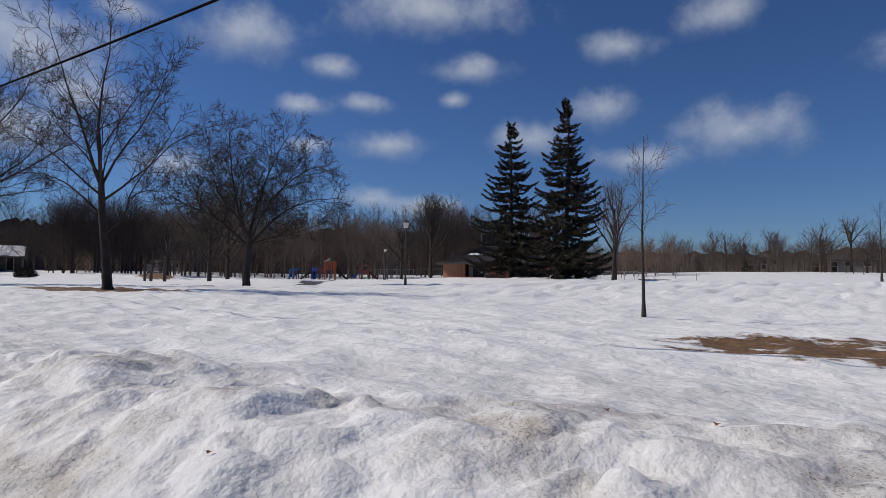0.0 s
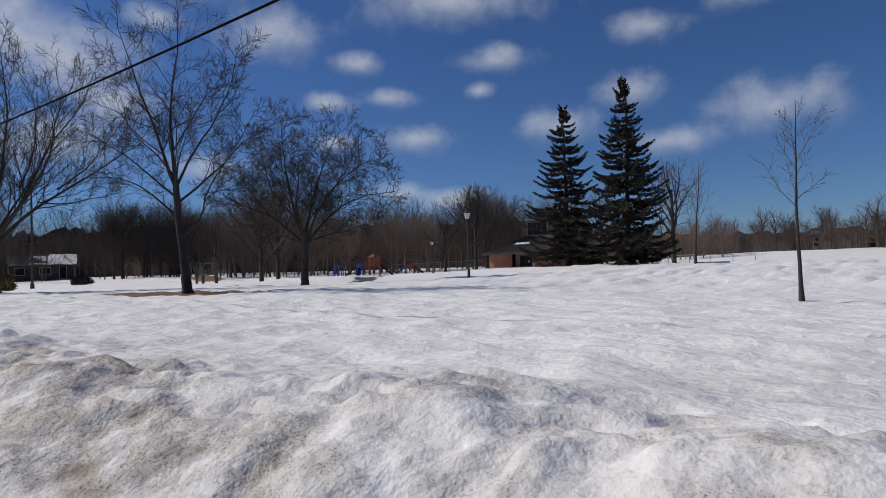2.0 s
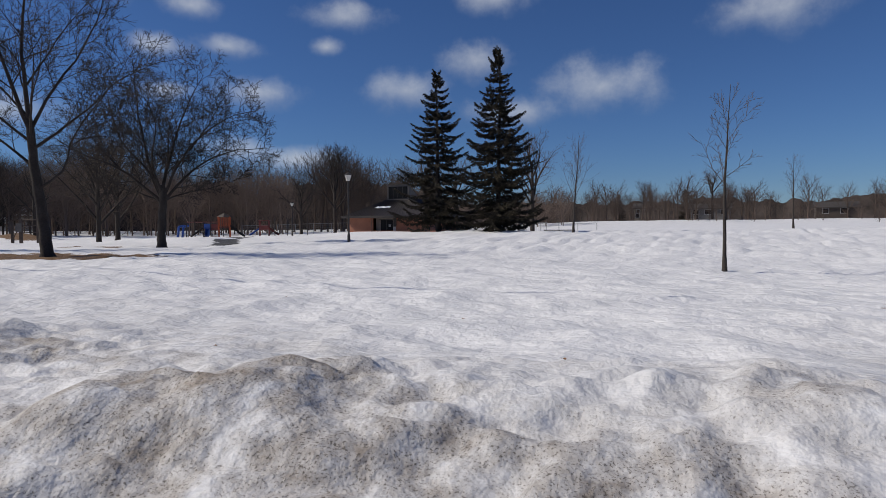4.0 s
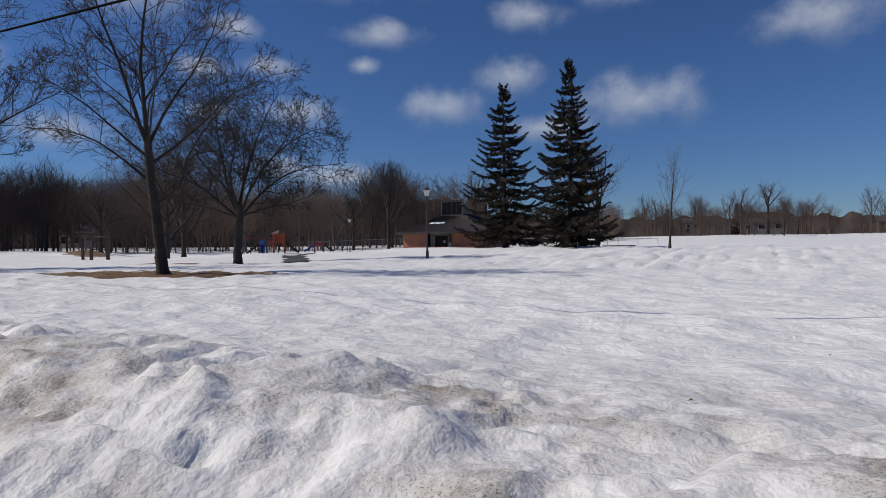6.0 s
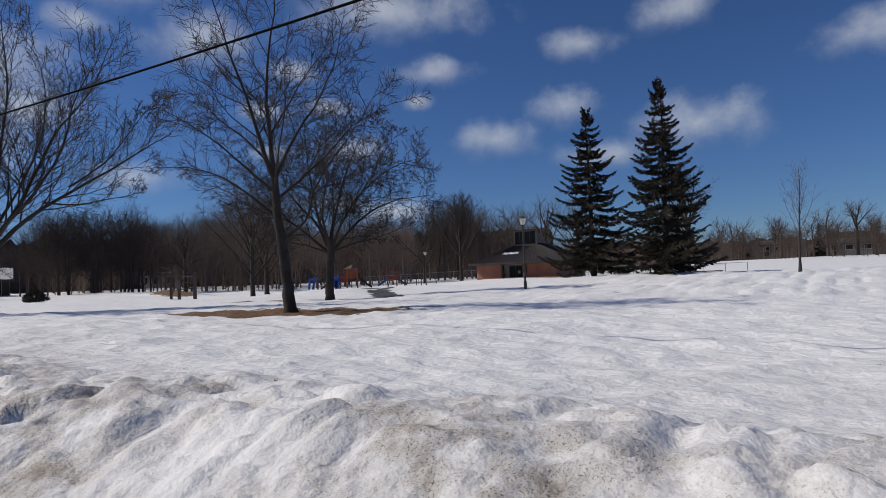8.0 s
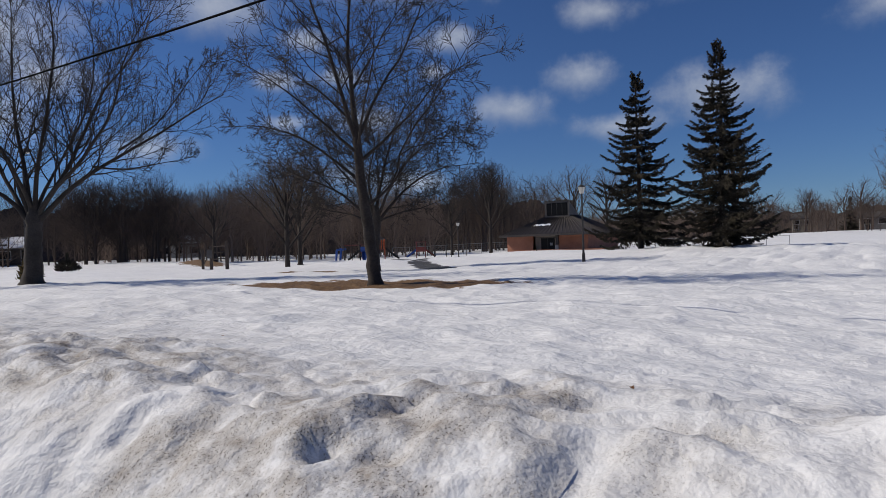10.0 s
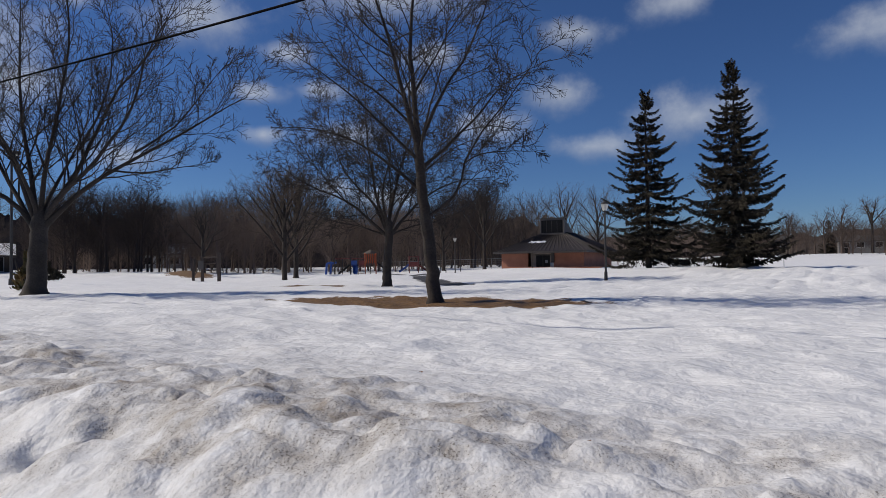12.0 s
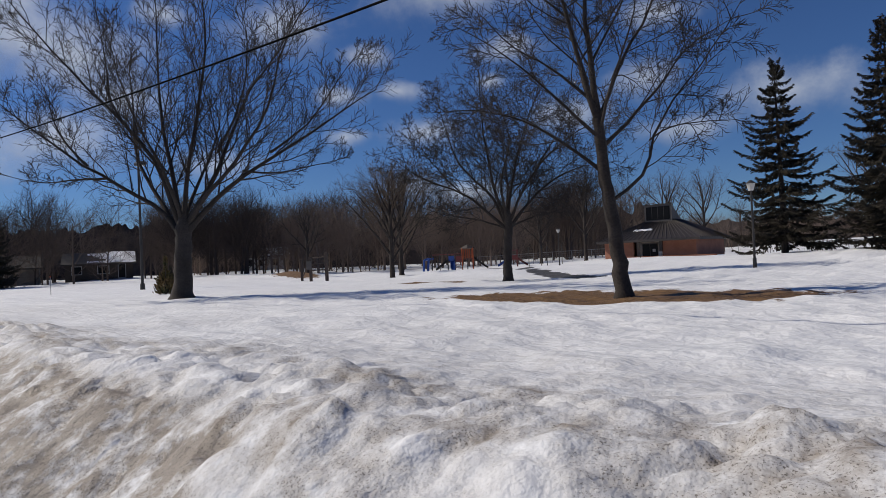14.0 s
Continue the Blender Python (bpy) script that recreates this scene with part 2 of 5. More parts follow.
TWIG_BLACK = material("blackish_twigs", (0.060, 0.044, 0.038), 0.95, 0.2, 4, (0.038, 0.028, 0.025), 0.2)
TWIG_TAN = material("tan_twigs", (0.10, 0.074, 0.054), 0.9, 0.2, 4, (0.06, 0.043, 0.033), 0.3)
NEEDLES = material("spruce_needles", (0.046, 0.038, 0.024), 0.85, 0.4, 3, (0.029, 0.023, 0.015), 0.8)
CEDAR = material("bronzed_cedar_leaves", (0.19, 0.115, 0.042), 0.85, 0.4, 6, (0.05, 0.06, 0.022), 2.5)
BRICK = material("salmon_brick", (0.34, 0.145, 0.09), 0.85, 0.18, 9, (0.26, 0.11, 0.068), 1.0, 0.3, spread=0.1)
PALE_WALL = material("pale_concrete", (0.30, 0.255, 0.225), 0.85, 0.1, 12, None, 1.0, 0.2)
ROOF = material("dark_brown_metal_roofing", (0.034, 0.027, 0.024), 0.5, 0.2, 5, (0.022, 0.018, 0.017), 0.6)
TRIM = material("weathered_grey_trim", (0.10, 0.09, 0.085), 0.7, 0.15, 10)
DARK = material("dark_glass", (0.008, 0.008, 0.009), 0.35)
DARK.node_tree.nodes["Principled BSDF"].inputs["Specular IOR Level"].default_value = 0.12
METAL = material("dark_bronze_paint", (0.035, 0.03, 0.027), 0.5, 0.1, 20)
POLE = material("weathered_pole_wood", (0.075, 0.055, 0.045), 0.85, 0.25, 12, None, 1.0, 0.5)
LENS = material("frosted_lamp_lens", (0.62, 0.60, 0.55), 0.4, 0.05, 10)
GALV = material("galvanised_steel", (0.32, 0.33, 0.34), 0.5, 0.1, 25, None, 2.0, 0.0, 30, 0.7)
ORANGE = material("orange_plastic", (0.42, 0.075, 0.012), 0.45, 0.08, 8)
BLUE = material("blue_plastic", (0.03, 0.09, 0.34), 0.45, 0.08, 8)
MAROON = material("maroon_painted_steel", (0.18, 0.035, 0.03), 0.5, 0.1, 8)
CABLE = material("black_cable_sheath", (0.006, 0.006, 0.007), 0.9, 0.1, 30)
CABLE.node_tree.nodes["Principled BSDF"].inputs["Specular IOR Level"].default_value = 0.05
# white paint greyed down: the woods' shadow on the house is in the colour
WHITE_IN_SHADE = material("shaded_white_siding", (0.36, 0.36, 0.36), 0.7, 0.06, 10)
TAN_PAINT = material("tan_siding", (0.17, 0.145, 0.115), 0.75, 0.08, 10)
BROWN_PAINT = material("brown_siding", (0.055, 0.042, 0.034), 0.8, 0.1, 10)
GREY_PAINT = material("grey_siding", (0.13, 0.125, 0.125), 0.75, 0.08, 10)
SHINGLE = material("dark_shingles", (0.055, 0.05, 0.048), 0.9, 0.25, 14, None, 2.0, 0.5)
ROOF_SNOW = material("roof_snow", (0.80, 0.81, 0.83), 0.7, 0.04, 6, (0.72, 0.73, 0.76), 1.0, 0.4, 10)
LEAF = material("dead_oak_leaf", (0.27, 0.13, 0.055), 0.8, 0.25, 60, (0.16, 0.075, 0.035), 20)
STRAW = material("dead_grass", (0.20, 0.12, 0.05), 0.9, 0.3, 8, (0.10, 0.06, 0.028), 3.0)

# ---- ground: road, ploughed bank and snowfield in one sheet ----
KNOTS = np.array([
    (-5.6, 4.8, .72), (-8.9, 4.6, .71), (-10.6, 4.1, .74), (-12.6, 3.9, .78), (-16, 3.4, .85), (-20.5, 3.4, .86), (-26, 3.4, .86), (-6.7, 14.3, .57), (-25.3, 11.5, .82),
    (-27.2, 30.5, .60), (-38.9, 27.2, .35), (-41.2, 9.7, .80), (-13.8, 31, 1.2), (-47, 67.5, .95), (-25, 45.5, 1.15), (-65, 36, .12),
    (-66, 19.5, .6), (-75, 62, .12), (-95, 75, .3), (6, 40, 1.4), (8, 14, .6), (-10, 58, 1.1), (-110, 30, .7), (20, 120, 1.5), (-60, 110, .6),
    (-15, 164, 2.6), (-28, 148, 2.4), (15, 160, 2.6), (-8, 105, 1.2), (-124, 68, 1.2), (-122, 39, .8), (-52, 56.5, .2), (-24, 79, .62), (-42.7, 24.7, .47), (-12.5, 7.5, .70), (-21, 7.5, .78)])


def crest_y(x):
    return np.interp(x, (-30, -22, -17, -12, -9, -7, -5, -1, 3), (1.7, 1.7, 1.68, 1.85, 1.95, 2.35, 2.75, 3.4, 3.8))


def crest_z(x):
    return np.interp(x, (-30, -20, -16, -12, -10.5, -8.5, -5, 2), (.95, .97, .92, .93, .87, .93, .88, .84))


def field(x, y):
    x, y = np.asarray(x, float), np.asarray(y, float)
    top, low = np.full(x.shape, 0.9 * 2e-5), np.full(x.shape, 2e-5)
    for kx, ky, kz in KNOTS:
        w = 1.0 / ((x - kx) ** 2 + (y - ky) ** 2 + 6.0) ** 1.5
        top, low = top + w * kz, low + w
    return top / low


PATCHES = ((-25.9, 11.5, 4.3, 1.7, 8, 1), (-42.7, 24.7, 2.2, 1.2, 35, 1), (-2.9, 9.1, 2.5, 1.55, 30, 0.64), (-79, 42.3, 8.5, 2.2, 155, 1), (-46, 69.2, 7, 0.6, 2, 1))


def bare_ground(x, y):
    best = np.zeros(np.shape(x))
    for px, py, rx, ry, turn, full in PATCHES:
        c, s_ = math.cos(radians(turn)), math.sin(radians(turn))
        u, v = ((x - px) * c + (y - py) * s_) / rx, (-(x - px) * s_ + (y - py) * c) / ry
        best = np.maximum(best, full * (1.0 - 0.5 * (u * u + v * v)))
    return np.clip(best, 0, 1)


def ground_z(x, y):
    x, y = np.asarray(x, float), np.asarray(y, float)
    f = field(x, y)
    s_ = y - crest_y(x) + 0.35 * bumpy(x, y, 1.6, 4)
    near = np.exp(-np.clip(np.where(s_ > 0, s_ / 1.15, -s_ / 2.4), 0, 9) ** 2)
    back = f + (crest_z(x) - f) * np.exp(-np.clip(s_, 0, 20) ** 2 / 1.8)
    front = crest_z(x) * (1 - fade(0.15, 2.5, -s_))
    z = np.where(s_ > 0, back, front)
    wx, wy = x + 0.16 * bumpy(x, y, 0.5, 41), y + 0.16 * bumpy(x, y, 0.5, 42)
    lumps = (0.075 * bumpy(wx, wy, 1.1, 1) + 0.07 * (np.abs(bumpy(wx, wy, 0.62, 21)) - 0.3) + 0.075 * (np.abs(bumpy(wx, wy, 0.33, 2)) - 0.3)
             + 0.06 * (np.abs(bumpy(wx, wy, 0.17, 44)) - 0.3) + 0.014 * bumpy(x, y, 0.1, 3)
             - 0.24 * np.clip(bumpy(x, y, 0.26, 91) - 0.5, 0, 1) * np.clip(0.5 + bumpy(x, y, 1.7, 92), 0, 1))
    z = z + near * lumps * fade(-2.7, -1.6, s_)
    on = fade(0.0, 2.5, s_)
    z = z + on * (0.035 * bumpy(x * 0.7, y, 0.6, 5) + 0.018 * bumpy(x * 0.7, y, 0.26, 6) - 0.062 * (domes(x * 0.75 + 0.3 * y, y, 0.5, 8) - 0.6) + 0.05 * bumpy(x, y, 3.5, 7)) * (1 - 0.6 * fade(30, 80, y))
    rough = fade(15, 22, y) * (1 - fade(42, 60, y)) * (0.55 + 0.45 * fade(-34, -26, x))
    z = z + (0.07 * bumpy(x, y, 1.7, 71) + 0.12 * np.abs(bumpy(x, y, 0.8, 72))) * rough
    z = z + 0.34 * (1 - fade(0.1, 0.4, bare_ground(x, y))) * np.clip(bumpy(x, y, 5.0, 73) + 0.15, 0, 1) * fade(-32, -40, x) * fade(30, 36, y) * (1 - fade(52, 62, y))
    c, q = math.cos(radians(155)), math.sin(radians(155))
    u, v = (x + 80) * c + (y - 42.8) * q, -(x + 80) * q + (y - 42.8) * c
    z = z + 0.85 * np.exp(-(u / 7.5) ** 2 - (v / 2.4) ** 2)
    for hx, hy, r in ((-20.85, .75, .10), (-20.6, .95, .10), (-21.2, .6, .09), (-16.7, 1.2, .07), (-17.9, 1.0, .08)):
        z = z - 0.11 * np.exp(-(((x - hx) ** 2 + (y - hy) ** 2) / r ** 2))
    z = z - 0.03 * fade(0.45, 0.6, bare_ground(x, y))
    return np.where(s_ < -2.6, 0.0, z)


def ground_at(x, y):
    return float(ground_z(np.array([x]), np.array([y]))[0])


def spaced(lo, hi, fine, far_lo, far_hi, rate=1.045):
    mid = list(np.arange(lo, hi, fine))
    up, d = [hi], fine
    while up[-1] < far_hi:
        d *= rate
        up.append(up[-1] + d)
    down, d = [lo], fine
    while down[-1] > far_lo:
        d *= rate
        down.append(down[-1] - d)
    return np.array(down[:0:-1] + mid + up)


def build_ground():
    gx = spaced(-25.5, 0.5, 0.058, -2500, 2500, 1.055)
    far = [10.8]
    while far[-1] < 2500:
        far.append(far[-1] + 0.08 * 1.028 ** len(far))
    back = [-0.4]
    while back[-1] > -2500:
        back.append(back[-1] - 0.06 * 1.12 ** len(back))
    gy = np.concatenate([back[:0:-1], np.arange(-0.4, 4.4, 0.045), np.arange(4.4, 10.79, 0.08), far])
    X, Y = np.meshgrid(gx, gy)
    nx, ny = len(gx), len(gy)
    Z = ground_z(X.ravel(), Y.ravel())
    v = np.stack([X.ravel(), Y.ravel(), Z], 1)
    k = (np.arange(ny - 1)[:, None] * nx + np.arange(nx - 1)[None]).ravel()
    me = quads("ground", v, np.stack([k, k + 1, k + nx + 1, k + nx], 1), SNOW)
    s_ = Y.ravel() - crest_y(X.ravel())
    x, y = X.ravel(), Y.ravel()
    dirt = np.exp(-(np.clip(np.abs(s_ + 0.15) - 0.6, 0, 9) / 0.6) ** 2) * np.clip(0.95 + 0.7 * bumpy(x, y, 1.5, 11) + 0.6 * bumpy(x, y, 0.45, 12), 0.15, 1.25)
    dirt = np.maximum(dirt, fade(-0.3, -0.9, s_) * fade(-22.4, -23.4, x + 0.5 * bumpy(x, y, 0.8, 14)) * 1.9)
    dirt = np.maximum(dirt, fade(-1.9, -2.6, s_) * 0.9)
    dirt = np.maximum(dirt, 0.42 * np.clip(0.35 + bumpy(x, y, 2.6, 13), 0, 1) * np.exp(-(s_ / 4) ** 2))
    path = np.exp(-((y - np.interp(x, (-64, -53, -43.5, -34, -31), (58.3, 50.6, 37.5, 27.3, 24))) / 1.5) ** 2) * fade(-68, -64, x) * fade(-31, -34, x)
    for name, val in (("dirt", dirt), ("bare", bare_ground(x, y)), ("road", np.maximum(fade(-2.3, -3.0, s_) * fade(-14, -13, s_), path))):
        me.attributes.new(name, "FLOAT", "POINT").data.foreach_set("value", np.asarray(val, np.float32))
    tagged(new("ground", me), "old granular snow field with a gritty ploughed bank along the road", "ground", kind="structure")


build_ground()


# ---- clouds ----
def cloud(az, el, wide, high, away=1500.0):
    r = away
    c = Vector((math.cos(radians(az)) * math.cos(radians(el)), math.sin(radians(az)) * math.cos(radians(el)), math.sin(radians(el)))) * r + Vector((-10, 0, 1.6))
    w, h = r * radians(wide) * 0.85, r * radians(high) * 0.9
    n = 8
    verts = [((i / n - 0.5) * 2 * w, (j / n - 0.5) * 2 * h, -40 * ((i / n - 0.5) ** 2 + (j / n - 0.5) ** 2)) for j in range(n + 1) for i in range(n + 1)]
    faces = [(j * (n + 1) + i, j * (n + 1) + i + 1, (j + 1) * (n + 1) + i + 1, (j + 1) * (n + 1) + i) for j in range(n) for i in range(n)]
    me = mesh_of("backdrop", verts, faces, CLOUD)
    uv = me.uv_layers.new(name="UVMap")
    for lp, d in zip(me.loops, uv.data):
        i, j = lp.vertex_index % (n + 1), lp.vertex_index // (n + 1)
        d.uv = (i / n, j / n)
    ob = new("backdrop", me)
    ob.matrix_world = look(c, (-10, 0, 1.6)) @ pose(0, 0, 0, 0, 180, 0)
    tagged(ob, "soft white fair-weather cloud in a blue sky", "cloud", "clouds", "structure")


for row in ((136.8, 18.4, 5, 2.2), (127.6, 23.6, 18, 5), (100, 12.2, 10.5, 4.8), (111.5, 14.9, 7, 3.4), (131.7, 11.8, 8, 2.8), (139.7, 15, 5.5, 2),
            (139, 11.5, 4.2, 1.9), (123.7, 18.5, 7.5, 2.8), (144.4, 20.6, 10, 4.5), (101.8, 21.5, 7, 3.6), (163.5, 18, 9, 7), (109.7, 20, 7, 3),
            (133, 6.8, 7, 2.5), (125.3, 15.9, 3.2, 1.6), (108.5, 10.3, 9, 2.6), (158, 14, 9, 4), (168, 20, 13, 8), (152, 24, 10, 4), (154, 21, 5, 2.4), (118, 12.4, 8, 3.6), (162, 10.6, 12, 5), (172, 14, 12, 6),
            (160, 17, 11, 6), (170, 9, 13, 6), (150, 9, 9, 3), (86, 17, 9, 4), (176, 24, 12, 6), (146, 26, 12, 4), (134, 15.5, 6, 2), (128, 6, 8, 2.5)):
    cloud(*row)


# ---- trees ----
def bent(rng, p, d, length, n, wander, lift):
    """Points of a branch that wanders and bends upwards (or down, with a negative lift)."""
    pts, d = [np.array(p, float)], np.array(d, float)
    for k in range(n):
        d = d + rng.normal(0, wander, 3) + np.array((0, 0, lift))
        d /= np.linalg.norm(d)
        pts.append(pts[-1] + d * length / n)
    return np.array(pts), d


def off_axis(rng, d, angle, spin):
    d = np.asarray(d, float)
    a = np.cross(d, (0, 0, 1) if abs(d[2]) < 0.95 else (1, 0, 0))
    a /= np.linalg.norm(a)
    b = np.cross(d, a)
    side = a * math.cos(spin) + b * math.sin(spin)
    return d * math.cos(angle) + side * math.sin(angle)


FINE = [0.0092]      # the thinnest branch that starts a twig


def sprout(rng, big, small, p, d, length, radius, level, form):
    """A branch and all that grows from it. form: per level, how many, angle, ratio of length, wander and lift."""
    many, angle, ratio, wander, lift = form[min(level, len(form) - 1)]
    n = 7 if level <= 1 else (5 if level == 2 else (3 if level == 3 else 1))
    pts, end = bent(rng, p, d, length, n, wander, lift)
    tip = 0.16 if level < len(form) else 0.45
    rad = radius * (1 - (1 - tip) * np.linspace(0, 1, n + 1))
    (big if level <= 1 else small).add(pts, rad, (10, 7, 5, 4, 3, 3)[min(level, 5)])
    if level >= len(form):
        return
    spin = rng.uniform(0, 6.28)
    for k in range(many):
        f = 0.22 + 0.78 * (k + rng.uniform(0.1, 0.9)) / many
        i = min(int(f * n), n - 1)
        q = pts[i] + (pts[i + 1] - pts[i]) * (f * n - i)
        along = pts[i + 1] - pts[i]
        along /= np.linalg.norm(along)
        spin += 2.4 + rng.normal(0, 0.4)
        child = off_axis(rng, along, radians(angle) * rng.uniform(0.7, 1.25), spin)
        sprout(rng, big, small, q, child, length * ratio * rng.uniform(0.7, 1.2) * (1.15 - 0.55 * f), max(min(rad[i] * 0.55, radius * 0.4), FINE[0]), level + 1, form)


def bare_tree(name, place, limbs, trunk, form, label, bark=None, twig=None, seed=1, group=""):
    """trunk: points with radii; limbs: (start, direction, length, radius), all from the foot of the tree."""
    rng = np.random.default_rng(seed)
    big, small = Tubes(), Tubes()
    pts = np.array([t[:3] for t in trunk], float)
    fine, rad = [], []
    for k in range(len(pts) - 1):
        for u in (0, 0.34, 0.67):
            fine.append(pts[k] * (1 - u) + pts[k + 1] * u)
            rad.append(trunk[k][3] * (1 - u) + trunk[k + 1][3] * u)
    fine.append(pts[-1])
    rad.append(trunk[-1][3])
    big.add(fine, rad, 14)
    for p, d, length, radius in limbs:
        d = np.array(d, float)
        sprout(rng, big, small, p, d / np.linalg.norm(d), length, radius, 1, form)
    ob = thing(name, (place[0], place[1], ground_at(*place) - 0.05), label, "tree", group)
    piece("trunk", big.mesh("trunk", bark or BARK), ob)
    piece("crown", small.mesh("crown", twig or TWIG), ob, "leafless branches and twigs")
    return ob


def flare(h, r, lean=(0, 0), top=0.7):
    """A trunk that flares at the foot."""
    return [(0, 0, 0, r * 1.55), (lean[0] * 0.04, lean[1] * 0.04, 0.18, r * 1.15), (lean[0] * 0.15, lean[1] * 0.15, h * 0.2, r), (lean[0] * 0.5, lean[1] * 0.5, h * 0.6, r * 0.86),
            (lean[0], lean[1], h, r * top)]


# directions across the view: to the right of it, and away from the road
RIGHT, AWAY = np.array((0.80, 0.60, 0.0)), np.array((-0.60, 0.80, 0.0))


def aim(r, a, u):
    return tuple(RIGHT * r + AWAY * a + np.array((0, 0, u)))


def guided(rng, big, small, way, lean, radius, form):
    """A limb bent through a few way points (across, up), leaning away by lean per metre, with branches along it."""
    way = np.array(way, float)
    run = np.concatenate([[0], np.cumsum(np.linalg.norm(np.diff(way, axis=0), axis=1))])
    long = run[-1]
    n = 12
    t = np.linspace(0, long, n + 1)
    slope = np.gradient(way, run, axis=0)
    k = np.clip(np.searchsorted(run, t, side="right") - 1, 0, len(way) - 2)
    h = (run[k + 1] - run[k])[:, None]
    u = (t[:, None] - run[k][:, None]) / h
    p = (2 * u ** 3 - 3 * u ** 2 + 1) * way[k] + (u ** 3 - 2 * u ** 2 + u) * h * slope[k] + (3 * u ** 2 - 2 * u ** 3) * way[k + 1] + (u ** 3 - u ** 2) * h * slope[k + 1]
    pts = p[:, :1] * RIGHT + (lean * t)[:, None] * AWAY + p[:, 1:] * np.array((0, 0, 1.0))
    pts[1:] += np.cumsum(rng.normal(0, 0.012 * long / n ** 0.5, (n, 3)), axis=0)
    rad = radius * (1 - 0.88 * (t / long) ** 0.65)
    big.add(pts, rad, 9)
    many, angle, ratio, wander, lift = form[1]
    many = max(5, int(many * long / 8.0))
    spin = rng.uniform(0, 6.28)
    for m in range(many):
        f = 0.14 + 0.86 * (m + rng.uniform(0.1, 0.9)) / many
        i = min(int(f * n), n - 1)
        q = pts[i] + (pts[i + 1] - pts[i]) * (f * n - i)
        along = (pts[i + 1] - pts[i]) / np.linalg.norm(pts[i + 1] - pts[i])
        spin += 2.4 + rng.normal(0, 0.5)
        child = off_axis(rng, along, radians(angle) * rng.uniform(0.65, 1.3), spin) + np.array((0, 0, lift * 4))
        sprout(rng, big, small, q, child / np.linalg.norm(child), long * ratio * rng.uniform(0.6, 1.25) * (1.1 - 0.5 * f), max(rad[i] * 0.42, FINE[0] * 1.5), 2, form)


def crowned_tree(name, place, trunk, limbs, form, label, bark, twig, seed):
    """trunk: (across, up, radius) rows; limbs: (way points, lean away, radius)."""
    rng = np.random.default_rng(seed)
    big, small = Tubes(), Tubes()
    rows = np.array(trunk, float)
    z = np.linspace(0, rows[-1, 1], 22)
    across, rad = np.interp(z, rows[:, 1], rows[:, 0]), np.interp(z, rows[:, 1], rows[:, 2])
    line = across[:, None] * RIGHT + z[:, None] * np.array((0, 0, 1.0))
    line[1:] += rng.normal(0, 0.012, (21, 3))
    big.add(line, rad * (1 + rng.normal(0, 0.025, 22)), 16)
    for way, lean, radius in limbs:
        guided(rng, big, small, way, lean, radius, form)
    ob = thing(name, (place[0], place[1], ground_at(*place) - 0.05), label, "tree")
    piece("trunk", big.mesh("trunk", bark), ob)
    piece("crown", small.mesh("crown", twig), ob, "leafless branches and twigs")
    return ob


# forms, by level: how many, angle, ratio of length, wander, lift
ASH = [None, (19, 50, 0.36, 0.10, 0.03), (9, 44, 0.50, 0.13, 0.03), (7, 42, 0.52, 0.16, 0.04)]
MAPLE = [None, (18, 44, 0.33, 0.10, 0.06), (9, 42, 0.46, 0.13, 0.08), (6, 42, 0.50, 0.16, 0.10)]
OAK = [None, (21, 54, 0.38, 0.18, 0.03), (10, 52, 0.50, 0.22, 0.03), (7, 46, 0.52, 0.2, 0.03)]

# the tall ash in the bare patch of grass
FINE[0] = 0.0074
crowned_tree("ash_tree", (-25.33, 11.51), [(0, 0, 0.25), (-0.01, 0.2, 0.185), (-0.07, 0.8, 0.16), (-0.21, 2.1, 0.142), (-0.33, 3.2, 0.122), (-0.36, 4.1, 0.10)], [
    ([(-0.36, 4.0), (-0.45, 5.3), (-0.48, 6.8), (-0.3, 8.6), (-0.2, 10.3)], 0.03, 0.085),
    ([(-0.38, 3.9), (-0.72, 5.2), (-1.0, 6.4), (-1.5, 8.0), (-1.9, 9.6)], -0.12, 0.075),
    ([(-0.34, 3.9), (0.15, 5.0), (0.8, 6.2), (1.35, 7.6), (1.7, 9.2)], 0.15, 0.058),
    ([(-0.20, 2.1), (0.15, 2.32), (0.58, 2.75), (0.70, 3.4), (1.15, 4.2), (1.95, 5.2), (2.7, 6.4)], -0.10, 0.048),
    ([(0.70, 3.4), (1.1, 3.62), (1.8, 3.7), (2.8, 3.75)], -0.1, 0.026),
    ([(-0.30, 3.3), (0.35, 3.9), (1.2, 4.7), (2.1, 5.7), (3.3, 6.4)], 0.22, 0.055),
    ([(-0.27, 2.7), (-0.8, 3.25), (-1.65, 3.95), (-2.7, 4.4), (-4.0, 4.5)], 0.16, 0.055),
    ([(-0.35, 3.5), (-1.2, 4.3), (-2.1, 5.1), (-3.4, 5.9)], -0.2, 0.05),
    ([(-0.38, 4.2), (-1.2, 5.1), (-2.2, 5.9), (-3.1, 7.1)], 0.25, 0.045),
    ([(-0.36, 3.8), (-0.5, 4.9), (-0.5, 5.9), (-0.7, 7.2)], 0.55, 0.045),
    ([(-0.36, 3.6), (-0.1, 4.6), (0.2, 5.6), (0.3, 6.8)], -0.5, 0.042),
    ([(-0.42, 5.2), (0.2, 6.3), (0.9, 7.4), (1.9, 8.3)], 0.1, 0.035),
    ([(-0.95, 6.2), (-1.8, 7.0), (-2.6, 8.1)], 0.1, 0.032)], ASH, "tall bare ash tree standing in a patch of dead grass", BARK, TWIG, 3)

